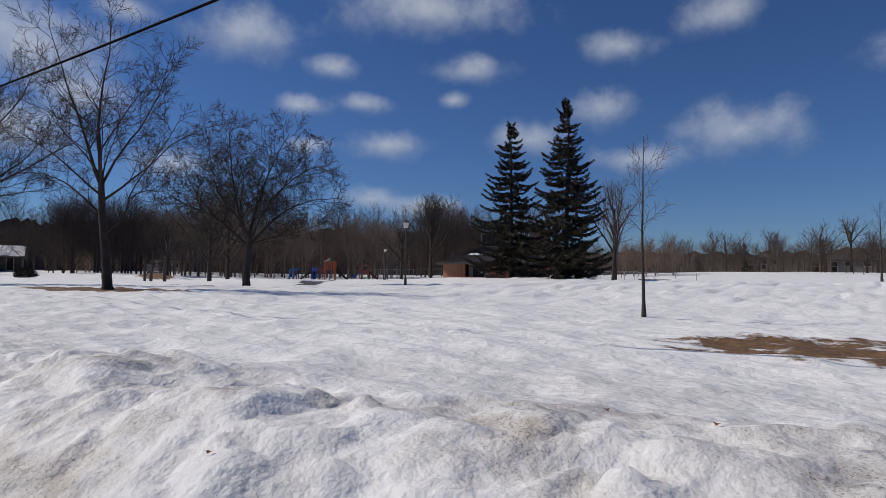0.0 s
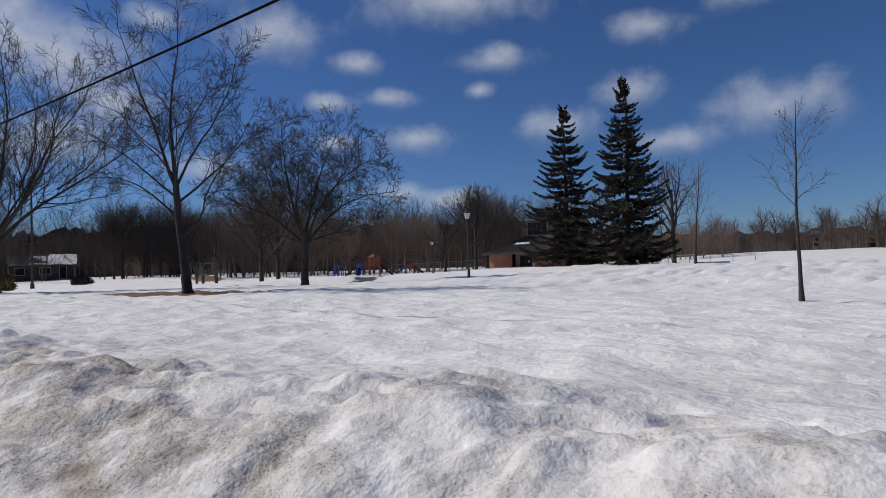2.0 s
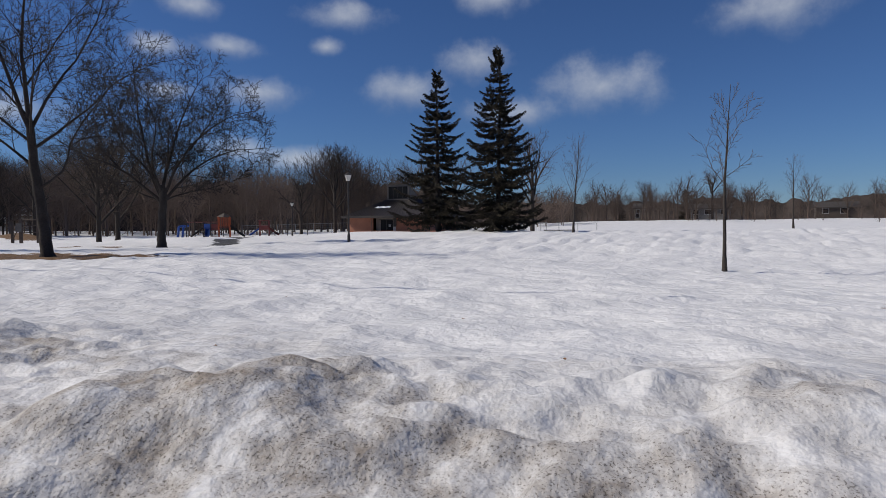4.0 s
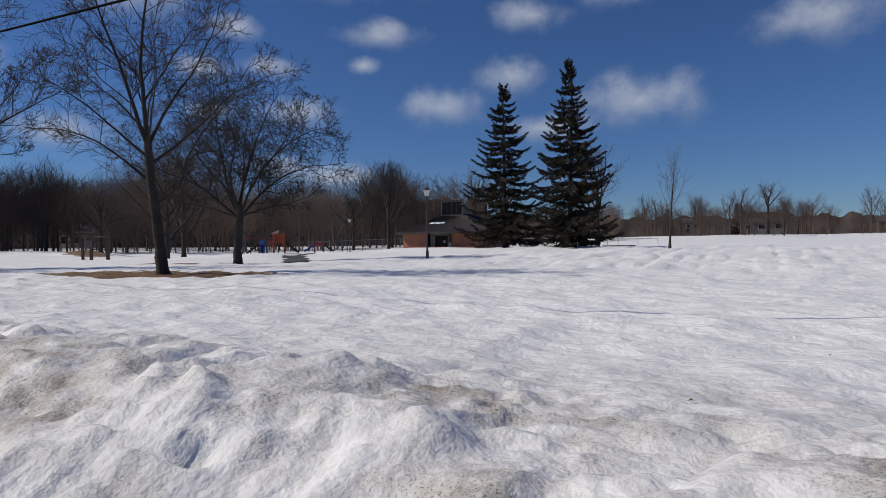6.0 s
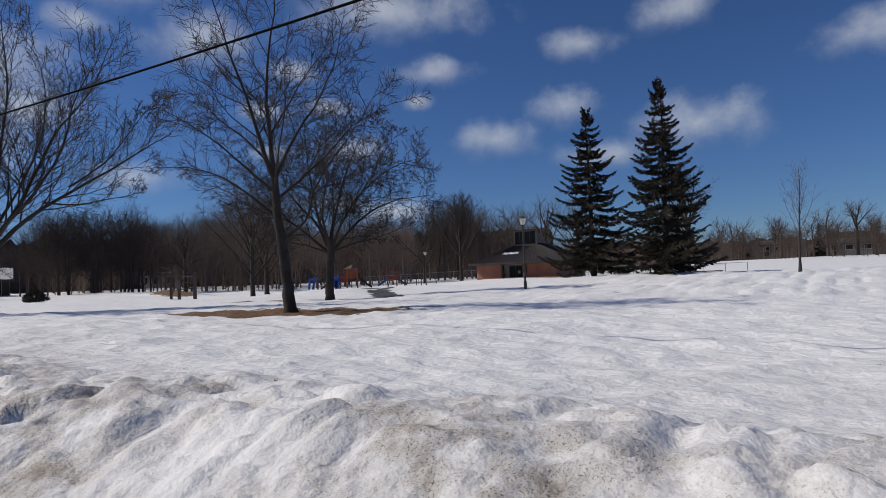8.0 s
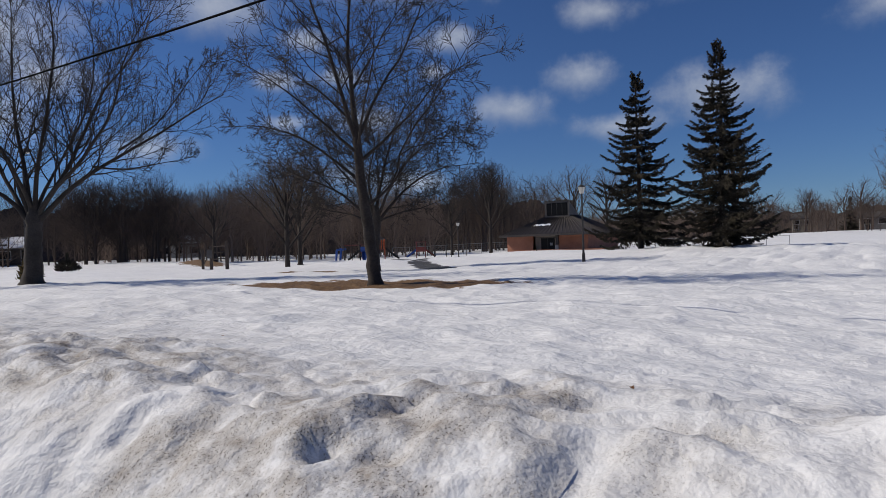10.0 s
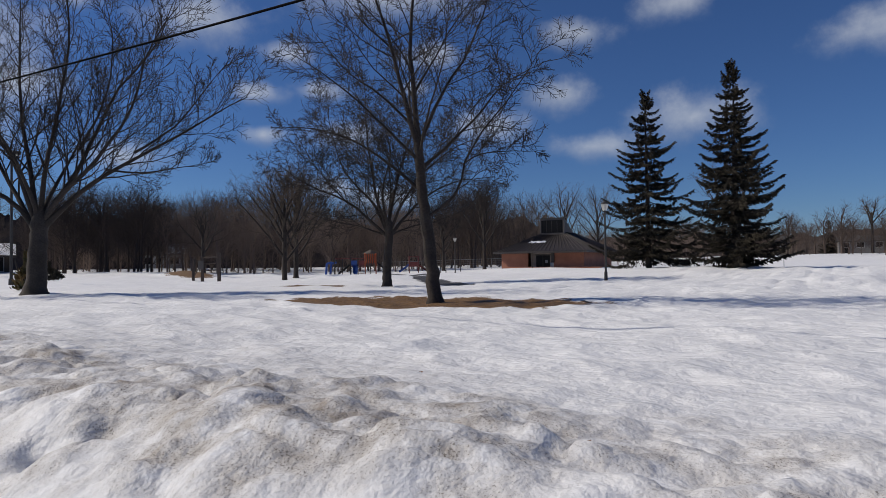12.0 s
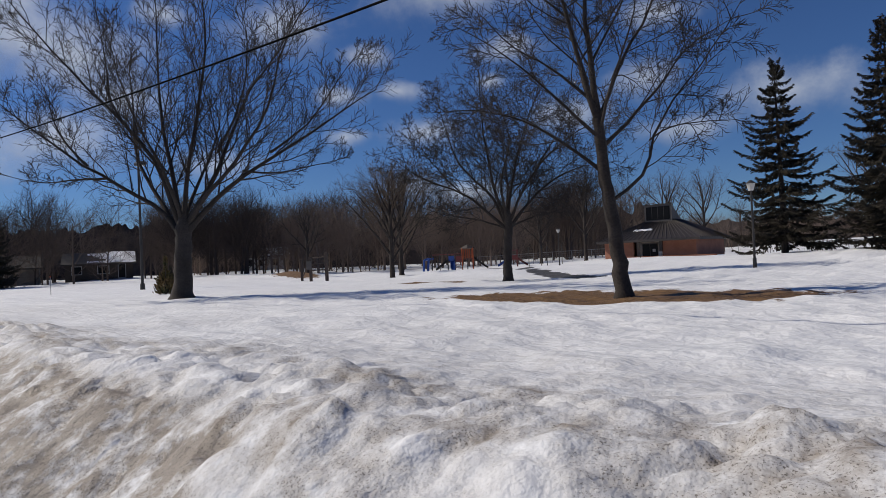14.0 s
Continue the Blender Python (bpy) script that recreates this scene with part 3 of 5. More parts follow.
# the many-stemmed maple
FINE[0] = 0.0102
crowned_tree("maple_tree", (-41.2, 9.73), [(0, 0, 0.52), (0, 0.15, 0.38), (0.02, 0.6, 0.32), (0.1, 1.8, 0.275), (0.12, 2.5, 0.28), (0.12, 3.0, 0.18)], [
    ([(0.25, 2.4), (1.2, 3.5), (2.4, 4.4), (3.9, 5.3), (5.5, 6.3), (7.4, 7.4)], 0.10, 0.126),
    ([(0.3, 2.7), (1.4, 3.8), (2.7, 5.0), (3.9, 6.5), (4.6, 8.2), (5.8, 9.6)], -0.22, 0.109),
    ([(0.2, 2.6), (1.2, 4.3), (1.8, 6.3), (2.4, 7.8), (3.5, 9.6), (4.1, 11.6)], 0.20, 0.118),
    ([(0.15, 2.6), (0.6, 4.8), (1.1, 6.6), (1.6, 8.6), (1.8, 11.8)], -0.12, 0.109),
    ([(0.05, 2.6), (-0.4, 4.5), (-0.85, 6.3), (-1.05, 8.2), (-1.4, 11.6)], 0.12, 0.118),
    ([(0.0, 2.6), (-0.6, 4.7), (-1.65, 6.3), (-2.85, 7.7), (-4.0, 9.2), (-5.1, 10.8)], -0.20, 0.109),
    ([(-0.05, 2.4), (-1.5, 4.3), (-2.25, 5.5), (-2.6, 7.5), (-3.1, 9.8)], 0.30, 0.109),
    ([(-0.05, 2.4), (-0.8, 3.4), (-1.6, 3.8), (-2.7, 4.5), (-3.9, 5.3), (-5.2, 6.4), (-6.8, 7.8)], -0.06, 0.109),
    ([(-2.7, 4.5), (-3.6, 4.5), (-4.8, 4.4), (-6.5, 4.8)], -0.15, 0.05),
    ([(-3.4, 5.0), (-4.6, 6.3), (-5.4, 8.0), (-6.0, 9.2)], 0.2, 0.06),
    ([(2.4, 4.5), (3.5, 4.4), (4.6, 4.6), (6.2, 4.9)], 0.2, 0.05),
    ([(3.4, 5.1), (4.9, 6.4), (5.9, 7.9), (6.6, 9.0)], 0.12, 0.055),
    ([(0.1, 2.7), (0.3, 4.6), (0.5, 6.4), (0.2, 8.6)], 0.65, 0.092),
    ([(0.1, 2.7), (0.1, 4.4), (-0.3, 6.2), (-0.2, 8.2)], -0.6, 0.092),
    ([(1.5, 5.2), (2.6, 6.8), (3.1, 8.6), (3.0, 10.4)], -0.3, 0.06),
    ([(-1.2, 5.6), (-2.2, 7.0), (-2.4, 8.8), (-2.7, 11.0)], -0.1, 0.06)], MAPLE, "broad bare maple tree forking low into many stems", BARK_PALE, TWIG, 8)

# the round-headed oak behind
FINE[0] = 0.013
crowned_tree("oak_tree", (-38.92, 27.2), [(0, 0, 0.38), (0, 0.25, 0.29), (0, 0.9, 0.25), (0.1, 2.4, 0.23), (0.15, 3.2, 0.25), (0.1, 4.0, 0.16)], [
    ([(0.15, 2.9), (1.1, 4.0), (2.4, 5.2), (4.2, 6.1), (6.6, 6.4)], 0.1, 0.125),
    ([(0.15, 3.2), (1.0, 5.0), (2.6, 7.0), (4.4, 8.3), (6.0, 8.6)], -0.2, 0.115),
    ([(0.1, 3.4), (0.6, 6.2), (1.4, 8.8), (2.5, 11.2)], 0.15, 0.13),
    ([(0.05, 3.4), (-0.5, 5.2), (-0.9, 8.2), (-1.1, 11.6)], -0.15, 0.125),
    ([(0.0, 3.3), (-0.7, 4.8), (-2.2, 6.6), (-3.1, 9.2), (-3.5, 11.0)], 0.2, 0.115),
    ([(0.0, 3.0), (-1.2, 4.2), (-2.6, 5.2), (-4.4, 5.9), (-6.0, 7.0)], -0.1, 0.115),
    ([(-2.2, 4.9), (-3.6, 6.6), (-4.6, 8.2), (-5.2, 9.2)], 0.15, 0.06),
    ([(1.8, 6.2), (2.9, 8.0), (3.9, 9.8), (4.6, 10.6)], 0.1, 0.06),
    ([(0.1, 3.4), (0.3, 5.6), (0.2, 7.8), (0.5, 9.8)], 0.5, 0.10),
    ([(0.1, 3.4), (-0.2, 5.4), (0.3, 7.6), (-0.4, 9.6)], -0.5, 0.10),
    ([(0.2, 3.0), (1.3, 3.5), (2.8, 3.9), (4.6, 4.6)], 0.3, 0.07),
    ([(0.0, 3.0), (-1.4, 3.6), (-3.2, 4.0), (-4.8, 4.7)], 0.3, 0.07)], OAK, "round-headed bare oak tree in the snow", BARK, TWIG, 12)

FINE[0] = 0.0045


def sapling(place, h, r, seed, label, start=1.7, angle=48, many=14, grp="young trees"):
    rng = np.random.default_rng(seed)
    big, small = Tubes(), Tubes()
    pts, _ = bent(rng, (0, 0, 0), (0, 0, 1), h, 10, 0.025, 0.02)
    rad = r * (1 - 0.9 * np.linspace(0, 1, 11))
    rad[0] *= 1.4
    big.add(pts, rad, 8)
    form = [None, None, (6, 34, 0.42, 0.07, 0.07), (3, 34, 0.5, 0.1, 0.05)]
    for k in range(many):
        f = start / h + (0.93 - start / h) * k / many
        q = pts[int(f * 10)] + (pts[min(int(f * 10) + 1, 10)] - pts[int(f * 10)]) * (f * 10 % 1)
        d = off_axis(rng, (0, 0, 1), radians(angle) * rng.uniform(0.8, 1.2), k * 2.4)
        sprout(rng, big, small, q, d, (h - start) * 0.60 * (1.1 - f * 0.75) * rng.uniform(0.7, 1.2), r * 0.26 * (1.2 - f), 2, form)
    ob = thing("young_tree", (*place, ground_at(*place) - 0.04), label, "tree", grp)
    piece("trunk", big.mesh("trunk", BARK_PALE), ob)
    piece("crown", small.mesh("crown", TWIG_TAN), ob, "thin leafless shoots")
    return ob


sapling((-6.72, 14.3), 4.0, 0.044, 4, "slim young tree, leafless, on the snow", 1.75, 44, 13)
sapling((-13.79, 31.0), 4.9, 0.06, 6, "young tree with upright leafless shoots on the snow", 1.5, 24, 16)
sapling((-46.9, 65.5), 3.8, 0.045, 14, "thin young tree in front of the park building", 1.3, 34, 12)
sapling((-2.8, 44.0), 4.6, 0.06, 9, "young leafless tree on the open snow", 1.7, 30)


# ---- spruces ----
FINE[0] = 0.009


def spruce(place, h, spread, seed, label, bare=0.9, gaps=0.12, fine=1.0):
    rng = np.random.default_rng(seed)
    big = Tubes()
    pts, _ = bent(rng, (0, 0, 0), (0, 0, 1), h, 12, 0.006, 0.0)
    big.add(pts, 0.24 * (1 - 0.93 * np.linspace(0, 1, 13)), 10)
    quad = []

    def feathers(q, d, size, width):
        """Two crossed needle-clad shoots at each place."""
        e = np.cross(d, (0, 0, 1.0))
        e /= np.linalg.norm(e, axis=1)[:, None] + 1e-6
        tilt = rng.uniform(-0.9, 0.9, (len(q), 1))
        e = e * np.cos(tilt) + np.array((0, 0, 1.0)) * np.sin(tilt)
        for w in (e * width, np.cross(d, e) * width * 0.8):
            quad.append(np.stack([q, q + d * size * 0.42 + w, q + d * size, q + d * size * 0.42 - w], 1))

    z = bare
    while z < h - 0.15:
        f = (z - bare) / (h - bare)
        reach = spread * (1 - f) ** 0.92 * min(1.0, 0.74 + z / 9) + 0.16
        many = int(5 + 4 * (1 - f)) if f < 0.93 else 5
        for k in range(many):
            if 0.08 < f < 0.85 and rng.uniform() < gaps:
                continue
            a = k * 6.283 / many + rng.uniform(-0.45, 0.45) + z * 1.7
            ln = reach * rng.choice((0.55, 0.8, 0.92, 1.0, 1.08)) * rng.uniform(0.92, 1.06)
            droop = (-0.10 - 0.36 * (1 - f)) * rng.uniform(0.6, 1.3) if f < 0.86 else 0.6
            n = 6
            t = np.linspace(0, 1, n + 1)
            out = np.array((math.cos(a), math.sin(a), 0))
            side = np.cross(out, (0, 0, 1))
            line = (np.array((0, 0, z + rng.uniform(-0.2, 0.2))) + out * (ln * t)[:, None] + side * (rng.uniform(-0.15, 0.15) * ln * t ** 2)[:, None]
                    + np.array((0, 0, 1.0)) * (ln * (droop * t + 0.36 * t ** 3))[:, None])
            big.add(line, 0.028 * (0.4 + ln / spread) * (1 - 0.8 * t), 4)
            m = int((18 + 44 * ln) * fine)
            u = 0.16 + 0.84 * (np.arange(m) + rng.uniform(0, 1, m)) / m
            q = np.stack([np.interp(u, t, line[:, c]) for c in range(3)], 1)
            away = rng.choice((-1, 1), m) * rng.uniform(0.15, 0.42, m) * ln * 0.55 * np.sin(np.clip(u * 1.15, 0, 1) * math.pi) ** 0.7
            q += side * away[:, None] * rng.uniform(0, 1, (m, 1)) + np.array((0, 0, 1.0)) * (-0.30 * np.abs(away) * rng.uniform(0, 1, m))[:, None]
            d = out * rng.uniform(0.3, 0.9, (m, 1)) + side * (np.sign(away) * rng.uniform(0.1, 0.9, m))[:, None] + np.array((0, 0, 1.0)) * rng.uniform(-0.95, 0.05, (m, 1))
            d /= np.linalg.norm(d, axis=1)[:, None]
            size = (rng.uniform(0.22, 0.46, m) * (0.6 + 0.4 * (1 - u)) * (0.7 + 0.35 * min(ln / 2.0, 1.0)) / fine ** 0.5)[:, None]
            feathers(q, d, size, size * 0.19)
        z += (0.26 + 0.26 * (1 - f)) * rng.uniform(0.75, 1.3)
    co = np.concatenate(quad).reshape(-1, 3)
    ob = thing("spruce_tree", (*place, ground_at(*place) - 0.05), label, "tree", "spruces")
    piece("trunk", big.mesh("trunk", BARK), ob)
    piece("crown", quads("crown", co, np.arange(len(co)).reshape(-1, 4), NEEDLES, False), ob, "dark green needles on drooping boughs")


spruce((-28.97, 47.0), 13.6, 4.5, 5, "tall spruce with gaps between its drooping boughs", 1.3, 0.22)
spruce((-22.7, 44.5), 14.2, 4.05, 6, "taller dense dark spruce with boughs to the ground", 0.35, 0.06)


# ---- woods ----
def wood_tree(seed, h, r, angle, limbs=11, twigs=10, tips=8, low=0.2):
    """A far tree as triangles: trunk, limbs, branches and pointed twigs."""
    rng = np.random.default_rng(seed)
    t = Tubes()
    spikes = []
    pts, _ = bent(rng, (0, 0, 0), (0, 0, 1), h * 0.75, 5, 0.03, 0.02)
    t.add(pts, r * (1 - 0.75 * np.linspace(0, 1, 6)), 5)
    for k in range(limbs):
        f = low + (1 - low) * k / limbs
        i = min(int(f * 5), 4)
        q = pts[i] + (pts[i + 1] - pts[i]) * (f * 5 - i)
        d = off_axis(rng, (0, 0, 1), radians(angle) * rng.uniform(0.6, 1.3), k * 2.4)
        ln = h * 0.45 * (1.15 - 0.55 * f)
        lp, _ = bent(rng, q, d, ln, 3, 0.1, 0.08)
        t.add(lp, r * 0.34 * np.array((1, 0.75, 0.5, 0.25)), 4)
        for m in range(twigs):
            u = 0.2 + 0.8 * (m + rng.uniform()) / twigs
            i2 = min(int(u * 3), 2)
            q2 = lp[i2] + (lp[i2 + 1] - lp[i2]) * (u * 3 - i2)
            d2 = off_axis(rng, (lp[i2 + 1] - lp[i2]) / np.linalg.norm(lp[i2 + 1] - lp[i2]), radians(40) * rng.uniform(0.6, 1.3), m * 2.4 + k)
            bp, _ = bent(rng, q2, d2, ln * 0.52 * (1.2 - 0.5 * u), 2, 0.12, 0.10)
            t.add(bp[::2], r * 0.12 * np.array((1, 0.35)), 3)
            for w in range(tips):
                v = (w + rng.uniform()) / tips
                q3 = bp[0] + (bp[2] - bp[0]) * v
                d3 = off_axis(rng, d2, radians(42) * rng.uniform(0.5, 1.4), w * 2.4) + np.array((0, 0, 0.15))
                spikes.append((q3, d3 * ln * 0.24 * rng.uniform(0.6, 1.3)))
    v, q = t.arrays()
    tri = np.concatenate([q[:, (0, 1, 2)], q[:, (0, 2, 3)]])
    sp = np.array([p for p, d in spikes])
    sd = np.array([d for p, d in spikes])
    a = np.cross(sd, (0.3, 0.2, 1.0))
    a /= np.linalg.norm(a, axis=1)[:, None]
    b = np.cross(sd, a)
    b /= np.linalg.norm(b, axis=1)[:, None]
    w = max(r * 0.06, 0.011)
    sv = np.stack([sp + a * w, sp - a * w * 0.5 + b * w * 0.87, sp - a * w * 0.5 - b * w * 0.87, sp + sd], 1).reshape(-1, 3)
    o = len(v) + 4 * np.arange(len(sp))[:, None]
    st = np.concatenate([o + np.array(((0, 1, 3),)), o + np.array(((1, 2, 3),)), o + np.array(((2, 0, 3),))])
    return np.concatenate([v, sv]), np.concatenate([tri, st])


WOODS = [wood_tree(k, 10.0, 0.13, (40, 30, 48, 26)[k], low=0.1) for k in range(4)]
FAR_TREES = [wood_tree(k + 20, 10.0, 0.22, (40, 32, 48)[k], 10, 7, 6) for k in range(3)]
BRUSH = [wood_tree(k + 9, 10.0, 0.22, 50, 10, 6, 6, 0.02) for k in range(2)]


def woods(name, spots, kinds, material, label):
    rng = np.random.default_rng(len(spots))
    vs, fs, c = [], [], 0
    for x, y, h in spots:
        v, f = kinds[rng.integers(len(kinds))]
        a = rng.uniform(0, 6.28)
        rot = np.array(((math.cos(a), -math.sin(a), 0), (math.sin(a), math.cos(a), 0), (0, 0, 1)))
        k = h / 10.0
        vs.append((v * np.array((k * rng.uniform(0.9, 1.25), k * rng.uniform(0.9, 1.25), k))) @ rot.T + np.array((x, y, ground_at(x, y) - 0.1)))
        fs.append(f + c)
        c += len(v)
    tagged(new(name, quads(name, np.concatenate(vs), np.concatenate(fs), material, False)), label, "woods", kind="stuff")


def polar(az, r):
    return -18 + r * math.cos(radians(az)), r * math.sin(radians(az))


R = np.random.default_rng(77)


def scatter(many, az, r, h):
    return [(*polar(R.uniform(*az), R.uniform(*r)), R.uniform(*h)) for k in range(many)]


woods("woods", scatter(106, (113, 186), (112, 148), (13.5, 16.5)), WOODS, TWIG_DARK, "dense leafless woods behind the park")
woods("woods_edge", scatter(52, (124, 149), (94, 112), (9.0, 12.5)), WOODS, TWIG_GREY, "grey-brown leafless trees along the edge of the woods")
woods("dark_grove", scatter(20, (147.5, 156), (92, 104), (11.0, 13.5)) + scatter(24, (163, 182), (92, 110), (8.0, 12.0)), WOODS, TWIG_BLACK, "dark dense leafless grove at the edge of the park")
woods("scrub", scatter(65, (124, 184), (98, 116), (3.0, 5.5)), BRUSH, TWIG_GREY, "grey-brown leafless scrub in front of the woods")
woods("undergrowth", scatter(75, (113, 186), (116, 146), (5, 8)), BRUSH, TWIG_DARK, "dark leafless undergrowth along the edge of the woods")
woods("far_woods", scatter(115, (64, 113), (150, 205), (7.5, 11.5)), FAR_TREES, TWIG_DARK, "distant leafless trees beyond the field")
woods("far_brush", scatter(26, (98, 113), (122, 150), (5.5, 8.5)), WOODS, TWIG_GREY, "grey-brown leafless brush at the far side of the field")
woods("far_undergrowth", scatter(75, (64, 113), (140, 170), (2.5, 4.5)), BRUSH, TWIG_DARK, "distant leafless brush beyond the field")


def ridge(az0, az1, r, high, seed, label):
    """An added sheet standing in for dense woods, that closes the view behind the trees, with a ragged top."""
    n = 700
    az = np.linspace(az0, az1, n)
    x, y = -18 + r * np.cos(np.radians(az)), r * np.sin(np.radians(az))
    h = high * (0.78 + 0.10 * bumpy(az, az * 0, 4.0, seed) + 0.09 * bumpy(az, az * 0, 0.9, seed + 1) + 0.04 * bumpy(az, az * 0, 0.25, seed + 2))
    v = np.concatenate([np.stack([x, y, x * 0 - 1.0], 1), np.stack([x * 1.03, y * 1.03, 1.0 + h], 1), np.stack([x * 1.12, y * 1.12, 0.6 * h], 1)])
    k = np.arange(n - 1)
    f = np.concatenate([np.stack([k, k + 1, k + n + 1, k + n], 1), np.stack([k + n, k + n + 1, k + 2 * n + 1, k + 2 * n], 1)])
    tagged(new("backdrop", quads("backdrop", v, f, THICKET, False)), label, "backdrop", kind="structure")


woods("roadside_trees", [(*polar(R.uniform(155, 171), R.uniform(88, 104)), R.uniform(7, 11)) for k in range(9)] + [(*polar(R.uniform(85, 101), R.uniform(138, 158)), R.uniform(5, 8)) for k in range(14)],
      WOODS, TWIG_DARK, "scattered leafless trees in front of the houses")
# dark brown of dense woods, for the added sheets that fill gaps between trees
THICKET = material("thicket_backing_sheet", (0.062, 0.049, 0.044), 1.0, 0.5, 2.5, (0.022, 0.017, 0.015), 0.2, 0.6)
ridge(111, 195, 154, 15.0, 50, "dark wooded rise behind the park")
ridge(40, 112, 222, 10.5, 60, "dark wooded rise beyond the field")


def lone(place, h, r, seed, label, form=ASH, twig=None, fork=0.2, angle=38, grp="park trees", many=10):
    rng = np.random.default_rng(seed)
    limbs = []
    for k in range(many):
        f = fork + (0.62 - fork) * k / many
        d = off_axis(rng, (0, 0, 1), radians(angle) * rng.uniform(0.7, 1.25) * (1.2 - 0.7 * k / many), k * 2.4)
        limbs.append(((0, 0, h * f), d, h * (0.95 - f) * 0.8, r * 0.55))
    return bare_tree("bare_tree", place, limbs, flare(h * 0.64, r, (0, 0), 0.4), form, label, twig=twig, seed=seed, group=grp)


BUSHY = [None, (12, 32, 0.45, 0.09, 0.05), (7, 34, 0.5, 0.12, 0.05), (4, 36, 0.6, 0.14, 0.05)]
SPARSE = [None, (8, 38, 0.45, 0.09, 0.05), (6, 40, 0.5, 0.13, 0.04), (2, 40, 0.7, 0.14, 0.04)]
lone((-56.6, 71.5), 13.4, 0.22, 21, "bare tree with a narrow rounded crown beside the park building", BUSHY, None, 0.22, 26)
lone((-24.1, 58.6), 11.0, 0.2, 22, "bare spreading tree behind the spruces", SPARSE, TWIG_TAN, 0.2, 42)
lone((-55.9, 35.2), 10.5, 0.2, 23, "bare fan-shaped tree beside a patch of grass", BUSHY, TWIG_TAN, 0.15, 34, many=12)
lone((-58.5, 39.0), 11.5, 0.2, 24, "bare fan-shaped tree near the playground", BUSHY, TWIG_TAN, 0.15, 34, many=12)
lone((-55.0, 97.0), 15.5, 0.22, 25, "bare tree behind the park building", SPARSE, TWIG_TAN, 0.2, 36)
lone((-50.0, 99.0), 15.0, 0.22, 26, "bare tree behind the park building", SPARSE, TWIG_TAN, 0.2, 36)
lone((-66.0, 76.0), 10.0, 0.22, 27, "bare tree near the playground", SPARSE, None, 0.25, 36)

lone((-77.0, 42.7), 8.5, 0.2, 28, "slim bare tree at the end of a grassy bank", SPARSE, None, 0.25, 32, many=7)
lone((-9.5, 160.0), 14.0, 0.3, 29, "pale round-headed bare tree beyond the field", SPARSE, TWIG_TAN, 0.4, 40, many=7)
lone((-6.5, 153.0), 6.5, 0.22, 30, "small bare tree beyond the field", SPARSE, None, 0.2, 50, many=7)
spruce((-17.5, 195.0), 10.0, 2.6, 31, "dark spruce far beyond the field", 1.0, 0.1, 0.5)
spruce((-36.0, 190.0), 9.0, 2.6, 32, "dark spruce far beyond the field", 1.0, 0.1, 0.5)
spruce((-102.0, 18.5), 9.0, 3.4, 33, "dark spruce at the edge of the woods", 0.4, 0.1, 0.5)
spruce((-104.0, 13.0), 8.0, 3.4, 34, "low dark spruce at the edge of the woods", 0.3, 0.1, 0.5)


